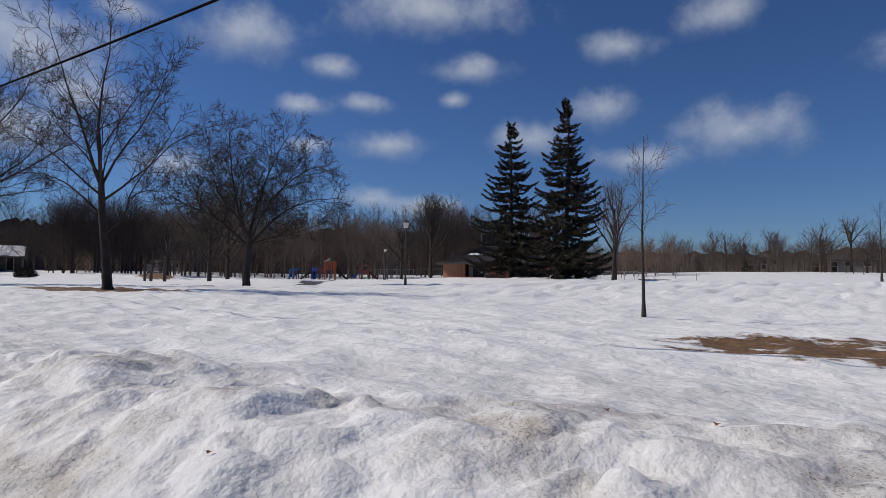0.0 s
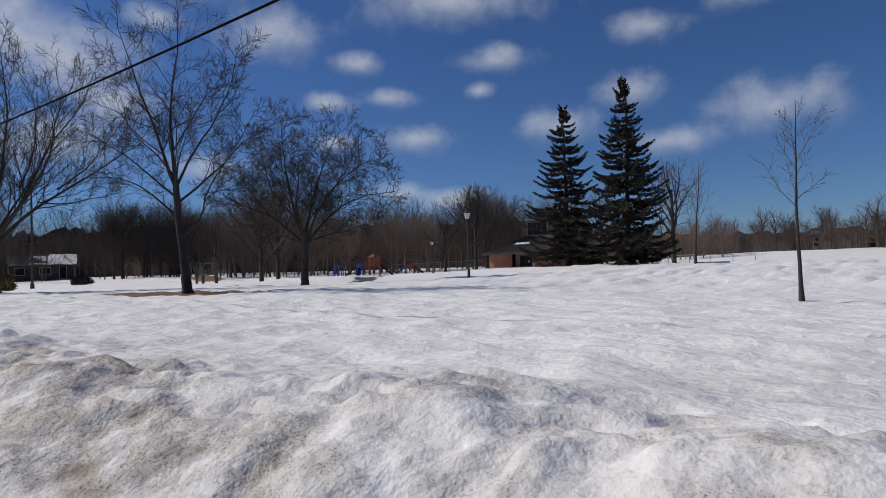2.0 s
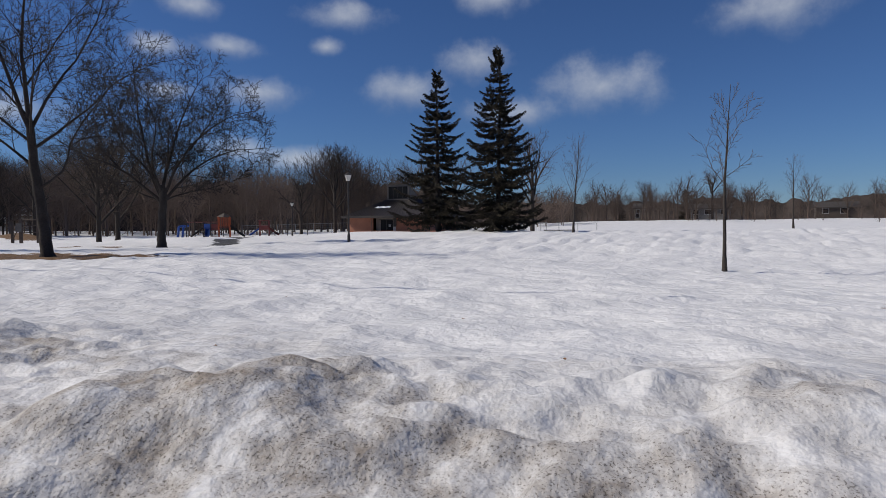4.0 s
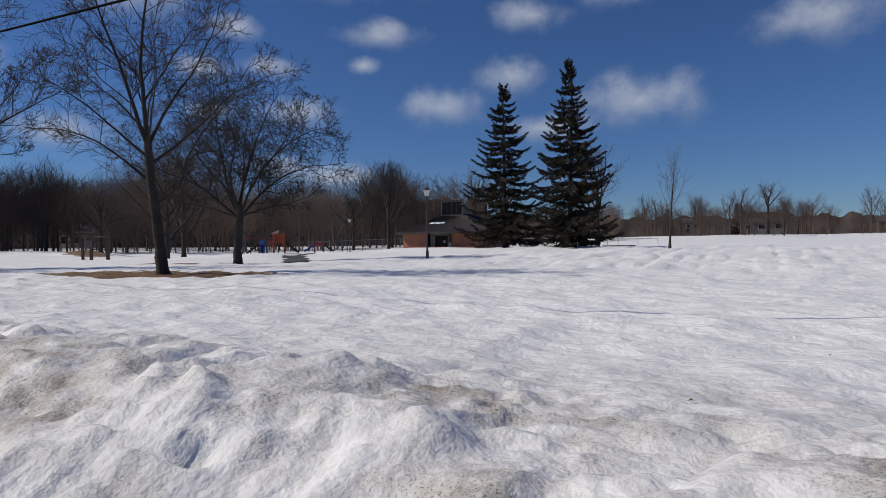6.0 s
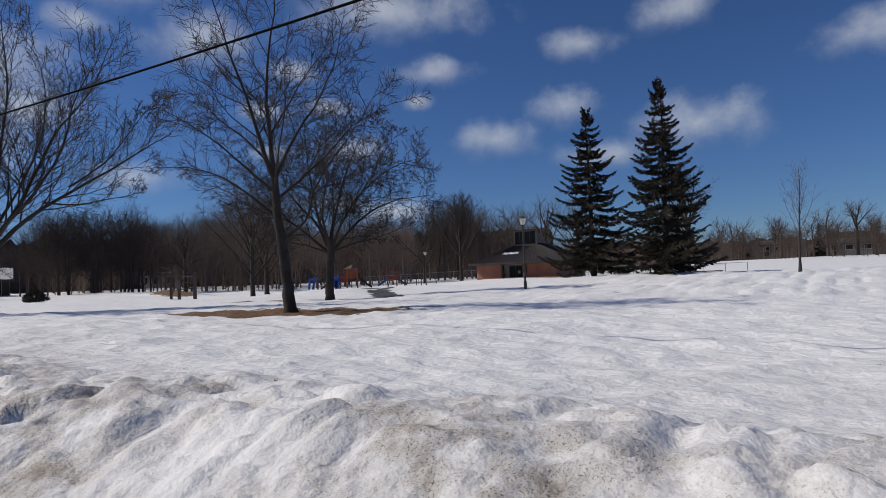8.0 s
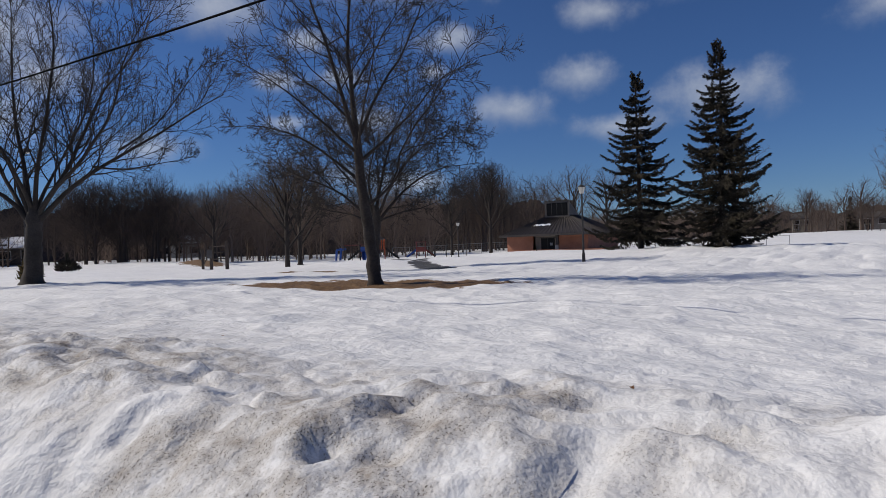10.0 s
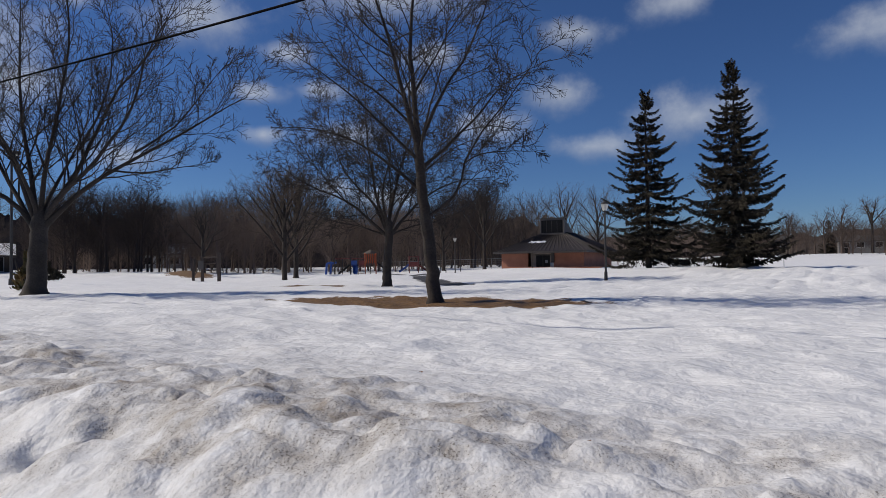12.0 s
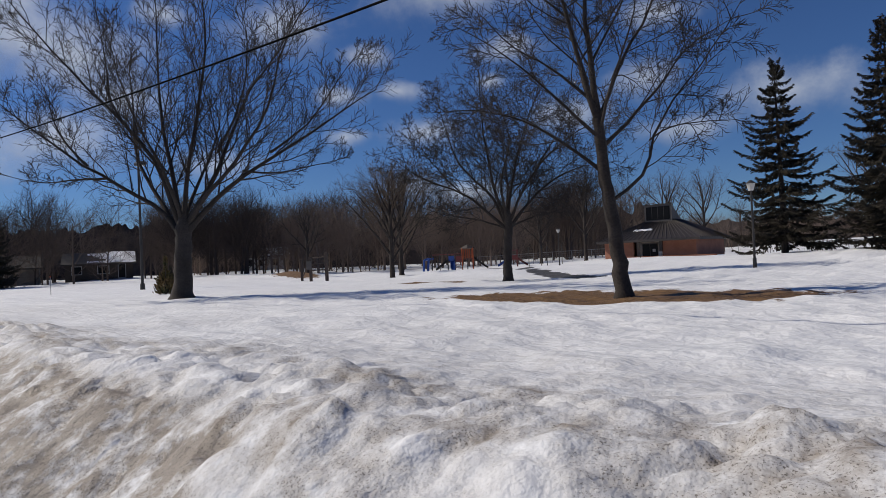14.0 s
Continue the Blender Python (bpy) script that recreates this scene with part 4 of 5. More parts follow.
# ---- park building ----
def park_building():
    x0, x1, y0, y1, g, eave = -53.3, -42.4, 70.6, 81.5, 0.5, 2.95
    ob = thing("park_building", (0, 0, 0), "low brick park building with a ribbed dark hip roof", "building")
    boxed("front_wall", (-46.3, y0, g), (x1, y0 + 0.3, eave), BRICK, ob)
    boxed("front_wall", (x0, y0 - 0.5, g), (-49.6, y0 - 0.2, eave), BRICK, ob)
    boxed("side_wall", (x1 - 0.3, y0 + 0.32, g), (x1, y1, eave), BRICK, ob)
    boxed("side_wall", (x0, y0 - 0.18, g), (x0 + 0.3, y1, eave), BRICK, ob)
    boxed("rear_wall", (x0 + 0.32, y1 - 0.3, g), (x1 - 0.32, y1, eave), BRICK, ob)
    boxed("entrance_wall", (-49.58, y0 + 0.35, g), (-46.32, y0 + 0.6, eave), PALE_WALL, ob, label="pale entrance wall")
    boxed("corner_post", (-46.55, y0 - 0.25, 1.6), (-46.2, y0 - 0.01, eave), ROOF, ob)
    door = boxed("entrance_door", (-48.8, y0 + 0.27, g), (-46.95, y0 + 0.34, 2.45), DARK, ob, label="dark glazed double door")
    boxed("door_post", (-47.9, y0 + 0.22, g), (-47.82, y0 + 0.265, 2.45), METAL, door)
    boxed("lintel", (-48.95, y0 + 0.2, 2.45), (-46.8, y0 + 0.345, 2.57), TRIM, door)
    boxed("notice", (-47.55, y0 + 0.235, 1.5), (-47.2, y0 + 0.262, 1.85), WHITE_IN_SHADE, door)
    boxed("wall_box", (-46.85, y0 + 0.2, 0.95), (-46.4, y0 + 0.345, 1.5), LENS, ob, 0.01, "pale utility box")
    ax0, ax1, ay0, ay1, top = -49.7, -46.3, 74.8, 78.3, 5.4
    bm = bmesh.new()
    o = 0.8
    lo = [bm.verts.new(p) for p in ((x0 - o, y0 - o - 0.5, eave), (x1 + o, y0 - o - 0.5, eave), (x1 + o, y1 + o, eave), (x0 - o, y1 + o, eave))]
    hi = [bm.verts.new(p) for p in ((ax0, ay0, top), (ax1, ay0, top), (ax1, ay1, top), (ax0, ay1, top))]
    un = [bm.verts.new(v.co - Vector((0, 0, 0.22))) for v in lo]
    for k in range(4):
        q = (k + 1) % 4
        bm.faces.new((lo[k], lo[q], hi[q], hi[k]))
        bm.faces.new((un[k], un[q], lo[q], lo[k]))
    bm.faces.new(hi)
    bm.faces.new(un[::-1])
    roof = part("roof", bm, ROOF, ob, "ribbed dark brown metal roof")
    ya, yb = y0 - o - 0.5, ay0
    for k in range(22):
        u = (k + 0.5) / 22
        a = Vector((x0 - o + (x1 - x0 + 2 * o) * u, ya, eave + 0.02))
        b = Vector((ax0 + (ax1 - ax0) * u, yb, top + 0.02))
        rodded("rib", a, b, 0.055, ROOF, roof, sides=5)
    for k in range(20):
        u = (k + 0.5) / 20
        a = Vector((x1 + o, ya + (y1 + o - ya) * u, eave + 0.02))
        b = Vector((ax1, ay0 + (ay1 - ay0) * u, top + 0.02))
        rodded("rib", a, b, 0.055, ROOF, roof, sides=5)
    # clerestory: upright front, roof falling away behind
    bm = bmesh.new()
    cx0, cx1, cy0, cy1, ch = ax0, ax1, 74.3, 77.8, 7.3
    vs = [bm.verts.new(p) for p in ((cx0, cy0, 5.0), (cx1, cy0, 5.0), (cx1, cy1, 5.0), (cx0, cy1, 5.0), (cx0, cy0, ch), (cx1, cy0, ch), (cx1, cy1, 5.4), (cx0, cy1, 5.4))]
    for f in ((0, 1, 5, 4), (1, 2, 6, 5), (2, 3, 7, 6), (3, 0, 4, 7), (4, 5, 6, 7), (3, 2, 1, 0)):
        bm.faces.new([vs[k] for k in f])
    cl = part("clerestory", bm, TRIM, ob, "grey clerestory with a sloping back")
    boxed("louvre_panel", (cx0 + 0.22, cy0 - 0.05, 5.42), (cx1 - 0.22, cy0 - 0.01, ch - 0.22), DARK, cl, 0.004, "dark louvred panel")
    boxed("cap", (cx0 - 0.12, cy0 - 0.14, ch), (cx1 + 0.12, cy0 + 0.3, ch + 0.09), ROOF, cl, 0.01)
    for k in range(3):
        x = cx0 + 0.22 + (cx1 - cx0 - 0.44) * (k + 1) / 4
        boxed("mullion", (x - 0.02, cy0 - 0.07, 5.45), (x + 0.02, cy0 - 0.052, ch - 0.22), METAL, cl, 0.003)
    bm = bmesh.new()
    grid = []
    for i in range(9):
        row = []
        for j in range(4):
            u, v = i / 8, 0.44 + 0.09 * j / 3 + 0.02 * math.sin(i * 2.1)
            x = -50.6 + 2.3 * u + 0.8 * v
            y, z = (y0 - o - 0.5) + (ay0 - y0 + o + 0.5) * v, eave + (top - eave) * v
            row.append(bm.verts.new((x, y, z + 0.05 + (0.10 if 0 < i < 8 and 0 < j < 3 else 0))))
        grid.append(row)
    for i in range(8):
        for j in range(3):
            bm.faces.new((grid[i][j], grid[i + 1][j], grid[i + 1][j + 1], grid[i][j + 1]))
    part("snow_patch", bm, ROOF_SNOW, roof, "last patch of melting snow")
    boxed("planting_wall", (-49.4, y0 - 1.3, 0.3), (x1 + 2.5, y0 - 1.0, 1.0), BRICK, ob, 0.02, "low brick plinth")
    return ob


park_building()


# ---- lamps, posts, cable ----
def lamp_post(place, h, label, arm=False):
    g = ground_at(*place)
    ob = thing("lamp_post", (*place, g - 0.05), label, "lamp post", "park lamps")
    rodded("base", (0, 0, 0), (0, 0, 0.5), 0.095, METAL, ob, 0.085, 12)
    rodded("pole", (0, 0, 0.5), (0, 0, h - 0.45), 0.058, METAL, ob, 0.045, 12)
    bm = bmesh.new()
    rod(bm, (0, 0, h - 0.45), (0, 0, h - 0.12), 0.11, 0.2, 8)
    part("lantern_glass", bm, LENS, ob, "frosted lantern glass")
    bm = bmesh.new()
    rod(bm, (0, 0, h - 0.12), (0, 0, h + 0.04), 0.25, 0.06, 8)
    part("lantern_cap", bm, METAL, ob)
    return ob


lamp_post((-27.13, 30.52), 4.15, "dark park lamp post with a frosted lantern, in the snow")
lamp_post((-52.1, 56.5), 4.25, "dark park lamp post with a frosted lantern beside the path")

cable = Tubes()
xs = np.linspace(-70, 40, 60)
cable.add([(x, 5.7, 5.215 - 0.0046 * x + 0.0007 * x * x) for x in xs], np.full(60, 0.021), 8)
tagged(new("overhead_cable", cable.mesh("overhead_cable", CABLE)), "thick black overhead cable sagging above the snowfield", "cable")


# ---- playground ----
def bar(name, a, b, r, mat, parent, sides=8):
    return rodded(name, a, b, r, mat, parent, None, sides)


def slide(parent, x, y, z, dx, dy, mat, wide=0.6):
    """A chute with two raised sides, from a deck at height z down to the ground."""
    bm = bmesh.new()
    n, rows = 8, []
    d = Vector((dx, dy, 0))
    s_ = Vector((-dy, dx, 0)).normalized() * wide / 2
    for k in range(n + 1):
        t = k / n
        p = Vector((x, y, z * (1 - t) ** 1.15 + 0.12)) + d * t
        rows.append([bm.verts.new(p + s_ * a + Vector((0, 0, h))) for a, h in ((-1.1, 0.24), (-0.9, 0.22), (-0.8, 0.0), (0.8, 0.0), (0.9, 0.22), (1.1, 0.24))])
    for a, b in zip(rows, rows[1:]):
        for k in range(5):
            bm.faces.new((a[k], a[k + 1], b[k + 1], b[k]))
    bmesh.ops.solidify(bm, geom=list(bm.faces), thickness=0.03)
    part("slide", bm, mat, parent)


def playground():
    g = ground_at(-72.5, 64.5)
    ob = thing("play_structure", (-73.6, 64.2, g), "climbing frame with orange roofed tower and blue slide in the snow", "playground", turn=39)
    for x in (-2.4, -0.2, 1.8, 3.3):
        for y in (-0.7, 0.7):
            bar("post", (x, y, -0.3), (x, y, 2.3 if x < 1 else 3.0), 0.07, METAL if x < 1 else ORANGE, ob)
    boxed("deck", (-0.2, -0.7, 1.15), (1.8, 0.7, 1.25), MAROON, ob, 0.02)
    boxed("deck", (1.8, -0.7, 1.45), (3.3, 0.7, 1.55), MAROON, ob, 0.02)
    bm = bmesh.new()
    rod(bm, (2.55, 0, 2.95), (2.55, 0, 3.5), 1.15, 0.05, 4)
    part("tower_roof", bm, BROWN_PAINT, ob, "dark pyramid roof")
    for k in range(5):
        x = 1.95 + k * 0.28
        boxed("tower_panel", (x, -0.78, 1.6), (x + 0.13, -0.74, 2.9), ORANGE, ob, 0.01)
    bar("overhead_rail", (-2.4, -0.7, 2.25), (1.8, -0.7, 2.25), 0.05, MAROON, ob)
    bar("overhead_rail", (-2.4, 0.7, 2.25), (1.8, 0.7, 2.25), 0.05, MAROON, ob)
    for k in range(9):
        bar("rung", (-2.2 + k * 0.24, -0.7, 2.25), (-2.2 + k * 0.24, 0.7, 2.25), 0.025, MAROON, ob, 6)
    slide(ob, -0.3, -0.6, 1.2, -1.5, -0.5, METAL)
    slide(ob, 0.4, -0.7, 1.2, 0.1, -1.8, BLUE)
    slide(ob, 3.4, 0.0, 1.5, 1.9, -0.4, METAL)
    for x, y in ((-1.3, -0.7), (0.8, -0.7), (2.5, -0.7), (0.8, 0.7)):
        bar("post", (x, y, -0.3), (x, y, 2.25), 0.06, METAL, ob)
    boxed("guard_panel", (-0.1, -0.76, 1.3), (0.7, -0.72, 2.0), BLUE, ob, 0.02)
    boxed("guard_panel", (0.9, -0.76, 1.3), (1.7, -0.72, 2.0), MAROON, ob, 0.02)
    for k in range(6):
        bar("ladder_rung", (0.85, -0.95 + 0.04 * k, 0.2 + 0.2 * k), (1.7, -0.95 + 0.04 * k, 0.2 + 0.2 * k), 0.03, MAROON, ob, 6)
    for x, a in ((-3.6, 0.0), (-3.0, 0.3)):
        bar("arch", (x, -0.5, -0.2), (x + 0.15, -0.3, 1.6), 0.16, BLUE, ob)
        bar("arch", (x + 0.15, -0.3, 1.6), (x + 0.8, 0.1, 1.75), 0.15, BLUE, ob)
    g2 = ground_at(-63.8, 65.2)
    ob = thing("toddler_play_structure", (-63.8, 65.2, g2), "small orange and maroon play structure with a slide", "playground", turn=36)
    for x in (-0.6, 0.6):
        for y in (-0.6, 0.6):
            bar("post", (x, y, -0.2), (x, y, 2.1), 0.06, MAROON, ob)
    boxed("deck", (-0.6, -0.6, 0.85), (0.6, 0.6, 0.95), MAROON, ob, 0.02)
    boxed("panel", (-0.5, -0.68, 0.98), (0.5, -0.63, 1.5), MAROON, ob, 0.02)
    boxed("roof_beam", (-0.75, -0.7, 2.1), (0.75, 0.7, 2.2), MAROON, ob, 0.02)
    slide(ob, -0.6, -0.2, 0.9, -1.3, -0.3, BLUE)
    slide(ob, 0.6, 0.0, 0.9, 1.3, -0.3, MAROON)
    for k, (x, y) in enumerate(((-59.4, 62.1), (-58.3, 63.2), (-57.4, 63.0), (-56.6, 65.2))):
        p = thing("swing_post", (x, y, ground_at(x, y) - 0.1), "thin dark steel post standing in the snow", "post", "playground posts")
        bar("shaft", (0, 0, 0), (0, 0, 2.4), 0.05, METAL, p)
        bar("cap", (0, 0, 2.4), (0, 0, 2.46), 0.07, METAL, p)


playground()


# ---- fences ----
def fence(a, b, h, spacing, label, wire=True):
    a, b = Vector(a), Vector(b)
    n = max(1, round((b - a).length / spacing))
    ob = thing("chain_link_fence", (0, 0, 0), label, "fence")
    top = []
    for k in range(n + 1):
        p = a.lerp(b, k / n)
        g = ground_at(p.x, p.y)
        bar("post", (p.x, p.y, g - 0.2), (p.x, p.y, g + h), 0.035, GALV, ob, 6)
        top.append(Vector((p.x, p.y, g + h - 0.03)))
    for p, q in zip(top, top[1:]):
        bar("top_rail", p, q, 0.024, GALV, ob, 6)
        if wire:
            net = Tubes()
            m = int((q - p).length / 0.28)
            for k in range(m):
                u = p.lerp(q, k / m)
                net.add([u, u - Vector((0, 0, h - 0.1))], [0.006, 0.006], 3)
            for k in range(4):
                dz = Vector((0, 0, h * (k + 1) / 5))
                net.add([p - dz, q - dz], [0.006, 0.006], 3)
            piece("mesh", net.mesh("mesh", GALV), ob)
    return ob


fence((-40.5, 80.5), (-26.0, 71.0), 1.25, 2.6, "galvanised chain-link fence behind the park building")
fence((-76.0, 74.0), (-52.5, 84.0), 1.6, 3.0, "galvanised chain-link fence behind the playground")
fence((-31.0, 77.0), (-21.8, 80.0), 1.25, 2.35, "low steel rail with five posts at the ball field", False)
bx = thing("plank_bench", (-26.2, 78.0, ground_at(-26.2, 78.0)), "long low dark plank bench on the snow", "bench", turn=18)
boxed("plank", (-2.0, -0.2, 0.26), (2.0, 0.2, 0.38), BROWN_PAINT, bx)
for x in (-1.7, 0.0, 1.7):
    boxed("leg", (x - 0.04, -0.15, -0.1), (x + 0.04, 0.15, 0.30), METAL, bx)


# ---- wooden posts, tall pole ----
def exercise_frame(x, y):
    g = ground_at(x, y)
    ob = thing("exercise_frame", (x, y, g), "weathered wooden post frame with cross rails in the snow", "exercise frame", turn=36)
    boxed("post", (-0.14, -0.14, -0.3), (0.14, 0.14, 2.75), POLE, ob, 0.02)
    boxed("post", (-1.75, 0.2, -0.3), (-1.50, 0.45, 2.4), POLE, ob, 0.02)
    boxed("post", (-2.9, 1.2, -0.3), (-2.68, 1.42, 2.2), POLE, ob, 0.02)
    for z in (1.1, 1.75, 2.3):
        bar("rail", (-1.62, 0.32, z), (-0.05, 0.0, z + 0.05), 0.05, POLE, ob)
    bar("brace", (-2.8, 1.3, 0.4), (-1.62, 0.32, 2.0), 0.05, POLE, ob)
    boxed("sign_panel", (-1.95, 0.05, 1.2), (-1.45, 0.09, 2.0), TRIM, ob, 0.01, "grey weathered panel")


exercise_frame(-65.3, 35.9)
tp = thing("street_light", (-64.0, 18.3, ground_at(-64.0, 18.3) - 0.1), "tall dark street light pole with a square head", "street light")
rodded("pole", (0, 0, 0), (0, 0, 8.9), 0.10, METAL, tp, 0.07, 12)
rodded("base", (0, 0, 0), (0, 0, 0.5), 0.17, METAL, tp, 0.15, 12)
boxed("lamp_head", (-0.15, -0.25, 8.85), (0.85, 0.25, 9.1), METAL, tp, 0.05)
boxed("lens", (0.1, -0.18, 8.8), (0.75, 0.18, 8.845), LENS, tp, 0.01)
st = thing("marker_stake", (-62.8, 12.2, ground_at(-62.8, 12.2)), "thin metal stake standing in the snow", "stake")
bar("shaft", (0, 0, -0.1), (0, 0, 1.1), 0.02, GALV, st, 6)
boxed("tip", (-0.03, -0.03, 1.1), (0.03, 0.03, 1.16), ORANGE, st, 0.005)


# ---- shrubs ----
def shrub(place, h, w, seed, mat, label, name="shrub", leaf=0.16, many=1500):
    rng = np.random.default_rng(seed)
    stems = Tubes()
    for k in range(9):
        d = off_axis(rng, (0, 0, 1), rng.uniform(0.05, 0.5), k * 2.4)
        p, _ = bent(rng, (0, 0, 0), d, h * rng.uniform(0.6, 0.95), 4, 0.1, 0.05)
        stems.add(p, 0.03 * np.array((1, 0.8, 0.6, 0.4, 0.2)), 5)
    V, Fc = [], []
    for k in range(many):
        z = rng.uniform(0.04, 1.0)
        r = w * math.sqrt(rng.uniform(0.1, 1)) * (math.sin(min(z * 1.25 + 0.22, 1.0) * math.pi) ** 0.6) * rng.uniform(0.7, 1.12)
        a = rng.uniform(0, 6.283)
        q = np.array((r * math.cos(a), r * math.sin(a), z * h))
        d = np.array((math.cos(a) * 0.6, math.sin(a) * 0.6, rng.uniform(0.1, 1.1)))
        d /= np.linalg.norm(d)
        e = np.cross(d, rng.normal(0, 1, 3))
        e /= np.linalg.norm(e)
        s_ = leaf * rng.uniform(0.6, 1.5)
        V += [q - d * s_, q + e * s_ * 0.3, q + d * s_, q - e * s_ * 0.3]
        Fc.append((4 * k, 4 * k + 1, 4 * k + 2, 4 * k + 3))
    ob = thing(name, (*place, ground_at(*place) - 0.03), label, "shrub", "shrubs")
    piece("stems", stems.mesh("stems", BARK), ob)
    piece("foliage", quads("foliage", np.array(V), np.array(Fc), mat, False), ob)


shrub((-46.8, 11.8), 1.7, 0.55, 3, CEDAR, "bronzed evergreen shrub near the broad maple", "cedar_shrub", 0.09, 1700)
shrub((-78.8, 27.5), 1.7, 1.2, 4, NEEDLES, "small dark evergreen shrub in the snow", "juniper_shrub")


# ---- houses ----
def house(place, turn, wide, deep, wall, gable, mat, label, snowy=True, windows=(), two=False):
    """A gabled house: x along the ridge, front at -y."""
    g = ground_at(*place)
    ob = thing("house", (*place, g), label, "house", "houses beyond the park", turn=turn)
    w, d = wide / 2, deep / 2
    boxed("front_wall", (-w, -d, -1.5), (w, -d + 0.25, wall), mat, ob)
    boxed("rear_wall", (-w, d - 0.25, -1.5), (w, d, wall), mat, ob)
    for x in (-w, w - 0.25):
        bm = bmesh.new()
        pts = [(-d + 0.26, -1.5), (d - 0.26, -1.5), (d - 0.26, wall), (0, wall + gable * 0.93), (-d + 0.26, wall)]
        a = [bm.verts.new((x, y, z)) for y, z in pts]
        b = [bm.verts.new((x + 0.25, y, z)) for y, z in pts]
        bm.faces.new(a[::-1])
        bm.faces.new(b)
        for k in range(5):
            bm.faces.new((a[k], a[(k + 1) % 5], b[(k + 1) % 5], b[k]))
        part("gable_wall", bm, mat, ob)
    for sy in (-1, 1):
        bm = bmesh.new()
        o = 0.5
        vs = [(-w - o, sy * (d + o), wall - 0.18), (w + o, sy * (d + o), wall - 0.18), (w + o, 0, wall + gable), (-w - o, 0, wall + gable)]
        lo = [bm.verts.new(v) for v in vs]
        hi = [bm.verts.new((v[0], v[1], v[2] + 0.2)) for v in vs]
        bm.faces.new(lo[::-1])
        bm.faces.new(hi)
        for k in range(4):
            bm.faces.new((lo[k], lo[(k + 1) % 4], hi[(k + 1) % 4], hi[k]))
        bmesh.ops.recalc_face_normals(bm, faces=list(bm.faces))
        rf = part("roof", bm, SHINGLE, ob)
        if snowy:
            bm = bmesh.new()
            grid = []
            for i in range(13):
                row = []
                for j in range(7):
                    u, v = i / 12, j / 6
                    edge = 0.25 + 0.2 * math.sin(i * 1.7 + sy) if j == 0 else 0
                    y = sy * (d + o) * (1 - v) - sy * edge
                    z = wall - 0.18 + (gable + 0.18) * (1 - abs(y) / (d + o)) + 0.21 + (0.12 if 0 < j and 0 < i < 12 else 0)
                    row.append(bm.verts.new(((u - 0.5) * 2 * (w + o - 0.05), y, z)))
                grid.append(row)
            for i in range(12):
                for j in range(6):
                    if i > 3 + (j * 3) % 4:
                        bm.faces.new((grid[i][j], grid[i + 1][j], grid[i + 1][j + 1], grid[i][j + 1]))
            part("roof_snow", bm, ROOF_SNOW, rf, "melting snow cover")
    for x, z, ww, hh in windows:
        win = boxed("window", (x - ww / 2, -d - 0.03, z), (x + ww / 2, -d - 0.005, z + hh), DARK, ob, 0.005, "dark window pane")
        for a, b in (((x - ww / 2 - 0.1, z - 0.1), (x + ww / 2 + 0.1, z)), ((x - ww / 2 - 0.1, z + hh), (x + ww / 2 + 0.1, z + hh + 0.1)),
                     ((x - ww / 2 - 0.1, z), (x - ww / 2, z + hh)), ((x + ww / 2, z), (x + ww / 2 + 0.1, z + hh))):
            boxed("frame", (a[0], -d - 0.06, a[1]), (b[0], -d - 0.005, b[1]), WHITE_IN_SHADE, win, 0.005)
    return ob


house((-122.5, 37.5), 68, 9, 7, 2.4, 1.6, BROWN_PAINT, "low brown house with melting snow on its roof", True, ((-3, 0.9, 1.2, 1.1), (0.5, 0.9, 1.4, 1.1), (3, 0.2, 0.9, 2.0)))
house((-120.4, 25.5), 72, 6, 6, 2.3, 1.6, TAN_PAINT, "small tan house behind the trees", False, ((-1.5, 0.9, 1.0, 1.0),))
house((-134.0, 76.0), 52, 8, 8, 2.9, 2.0, WHITE_IN_SHADE, "white house behind the trees", True, ((-3.6, 1.0, 1.1, 1.3), (-1.4, 1.0, 1.1, 1.3), (1.4, 1.0, 1.6, 1.3), (3.8, 0.2, 1.0, 2.1)))
house((-27.5, 176.0), 6, 4.0, 7, 3.6, 1.2, TAN_PAINT, "narrow tan house behind the trees", False, ((-1.2, 1.0, 0.9, 1.2), (-1.0, 2.2, 0.8, 1.0), (1.0, 2.2, 0.8, 1.0)))
house((-10.5, 184.0), 2, 10, 8, 3.4, 1.3, GREY_PAINT, "wide grey house on the rise", False, ((-3.6, 1.9, 1.5, 1.2), (-0.6, 1.9, 1.5, 1.2), (3.2, 1.9, 1.3, 1.2), (-3.5, 0.5, 1.0, 1.3)))
house((19.0, 184.0), -3, 9, 8, 3.4, 1.3, BROWN_PAINT, "brown house on the rise", False, ((-2.5, 1.9, 1.3, 1.2), (1.5, 1.9, 1.5, 1.2)))


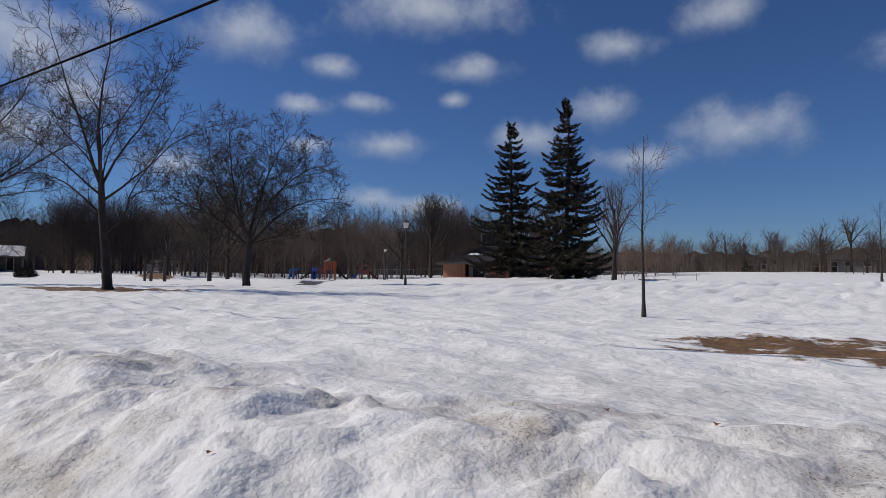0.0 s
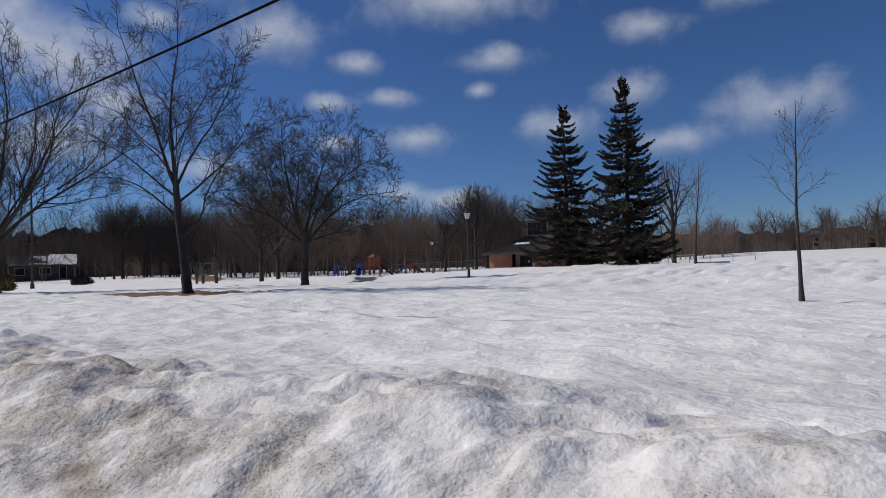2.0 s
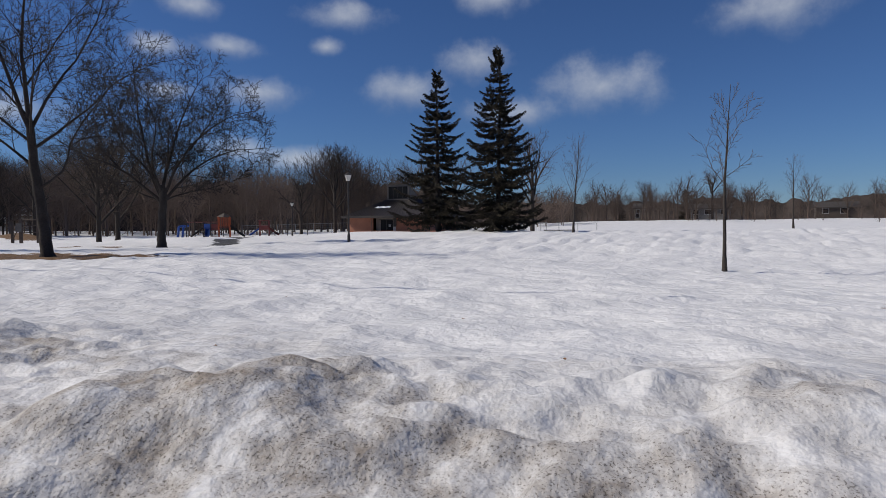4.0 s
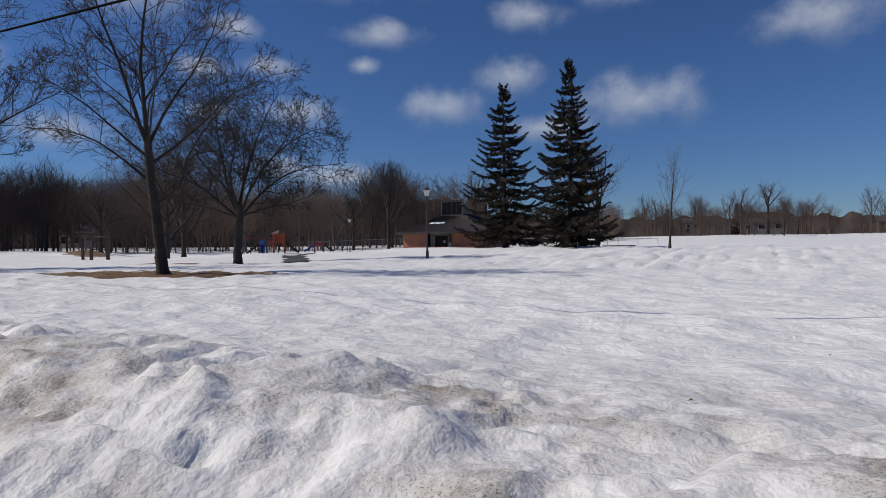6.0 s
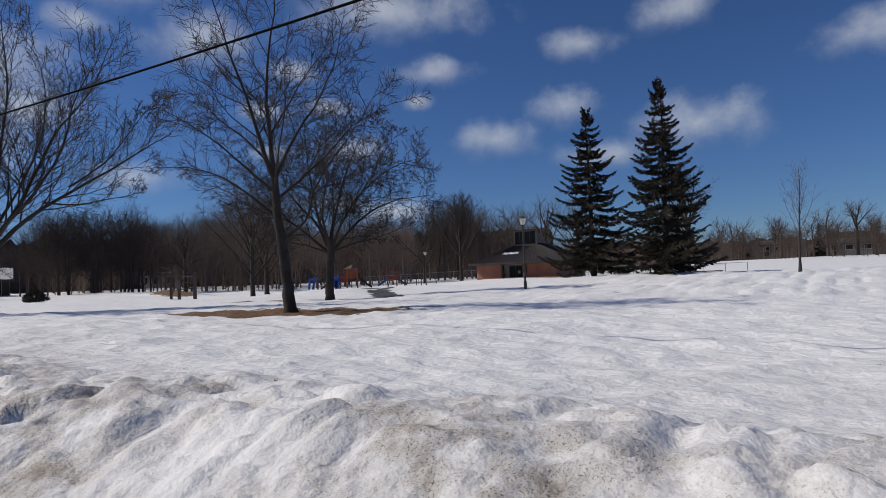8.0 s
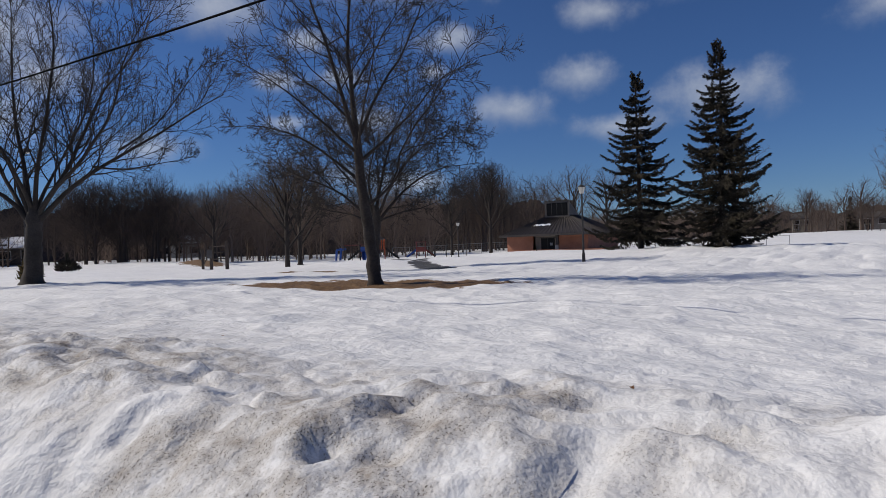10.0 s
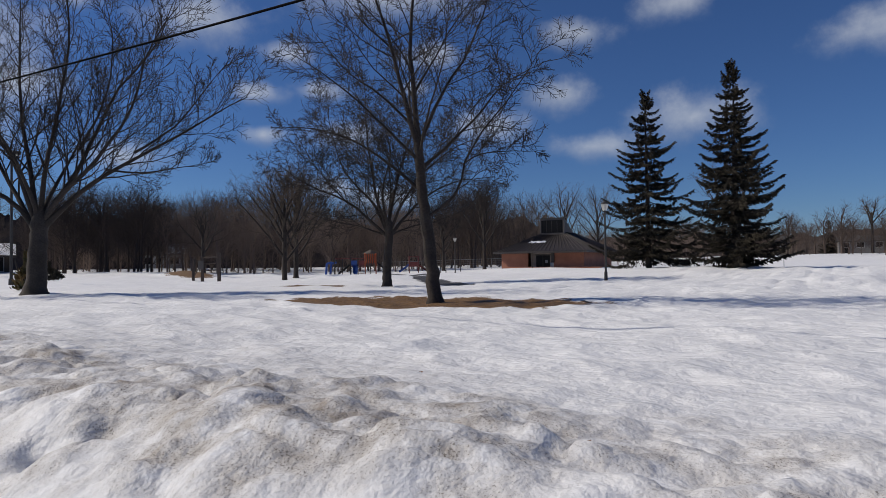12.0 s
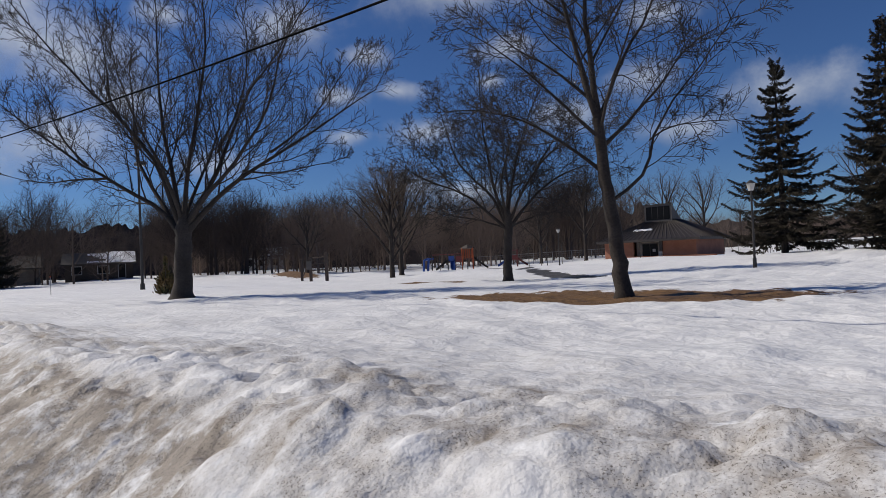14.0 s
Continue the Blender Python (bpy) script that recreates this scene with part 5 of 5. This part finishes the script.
# ---- litter on the snow ----
def dead_leaf(x, y, size, seed):
    rng = np.random.default_rng(seed)
    bm = bmesh.new()
    mid = [bm.verts.new((size * (t - 0.5), 0.0, size * 0.14 * math.sin(t * 3.0) + 0.006)) for t in np.linspace(0, 1, 6)]
    for sgn in (-1, 1):
        rim = []
        for k, t in enumerate(np.linspace(0, 1, 6)):
            wide = size * (0.05 + 0.36 * math.sin(t * 3.1)) * (1.0 if k % 2 else 0.62) * rng.uniform(0.8, 1.2)
            rim.append(bm.verts.new((size * (t - 0.5), sgn * wide, mid[k].co.z + wide * rng.uniform(0.0, 0.5))))
        for k in range(5):
            bm.faces.new((mid[k], mid[k + 1], rim[k + 1], rim[k]))
    bmesh.ops.solidify(bm, geom=list(bm.faces), thickness=0.002)
    me = bpy.data.meshes.new("dead_leaf")
    bm.to_mesh(me)
    me.materials.append(LEAF)
    ob = new("dead_leaf", me)
    ob.matrix_world = pose(x, y, ground_at(x, y) + 0.004, 0, 0, rng.uniform(0, 360))
    tagged(ob, "curled brown oak leaf lying on the snow", "leaf", "dead leaves")


for k, (x, y, size) in enumerate(((-3.5, 3.9, 0.045), (-4.4, 2.2, 0.034), (-2.9, 3.6, 0.04), (-4.6, 1.7, 0.045), (-18.2, 1.9, 0.03), (-14.3, 1.1, 0.04), (-9.9, 2.9, 0.04), (-9.1, 5.4, 0.045),
                                  (-15.8, 2.6, 0.045), (-11.9, 6.1, 0.045), (-7.6, 3.4, 0.045), (-19.9, 3.0, 0.04))):
    dead_leaf(x, y, size, 100 + k)


def tufts():
    """Flattened dead grass in the bare patches."""
    rng = np.random.default_rng(5)
    V, Fc = [], []
    for px, py, rx, ry, turn, full in (PATCHES[0],):
        c, s_ = math.cos(radians(turn)), math.sin(radians(turn))
        for k in range(5200):
            u, v = rng.uniform(-1.1, 1.1, 2)
            if u * u + v * v > 0.8:
                continue
            x, y = px + u * rx * c - v * ry * s_, py + u * rx * s_ + v * ry * c
            V.append((x, y, rng.uniform(0.02, 0.06), rng.uniform(0, 6.283), rng.uniform(0.5, 1.3)))
    V = np.array(V)
    z = ground_z(V[:, 0], V[:, 1])
    d = np.stack([np.cos(V[:, 3]) * np.sin(V[:, 4]), np.sin(V[:, 3]) * np.sin(V[:, 4]), np.cos(V[:, 4])], 1) * V[:, 2:3]
    p = np.stack([V[:, 0], V[:, 1], z - 0.01], 1)
    w = np.stack([-np.sin(V[:, 3]), np.cos(V[:, 3]), V[:, 3] * 0], 1) * 0.006
    co = np.stack([p - w, p + w, p + d], 1).reshape(-1, 3)
    tagged(new("dead_grass", quads("dead_grass", co, np.arange(len(co)).reshape(-1, 3), STRAW, False)), "flattened dead grass where the snow has melted", "grass", kind="stuff")


tufts()
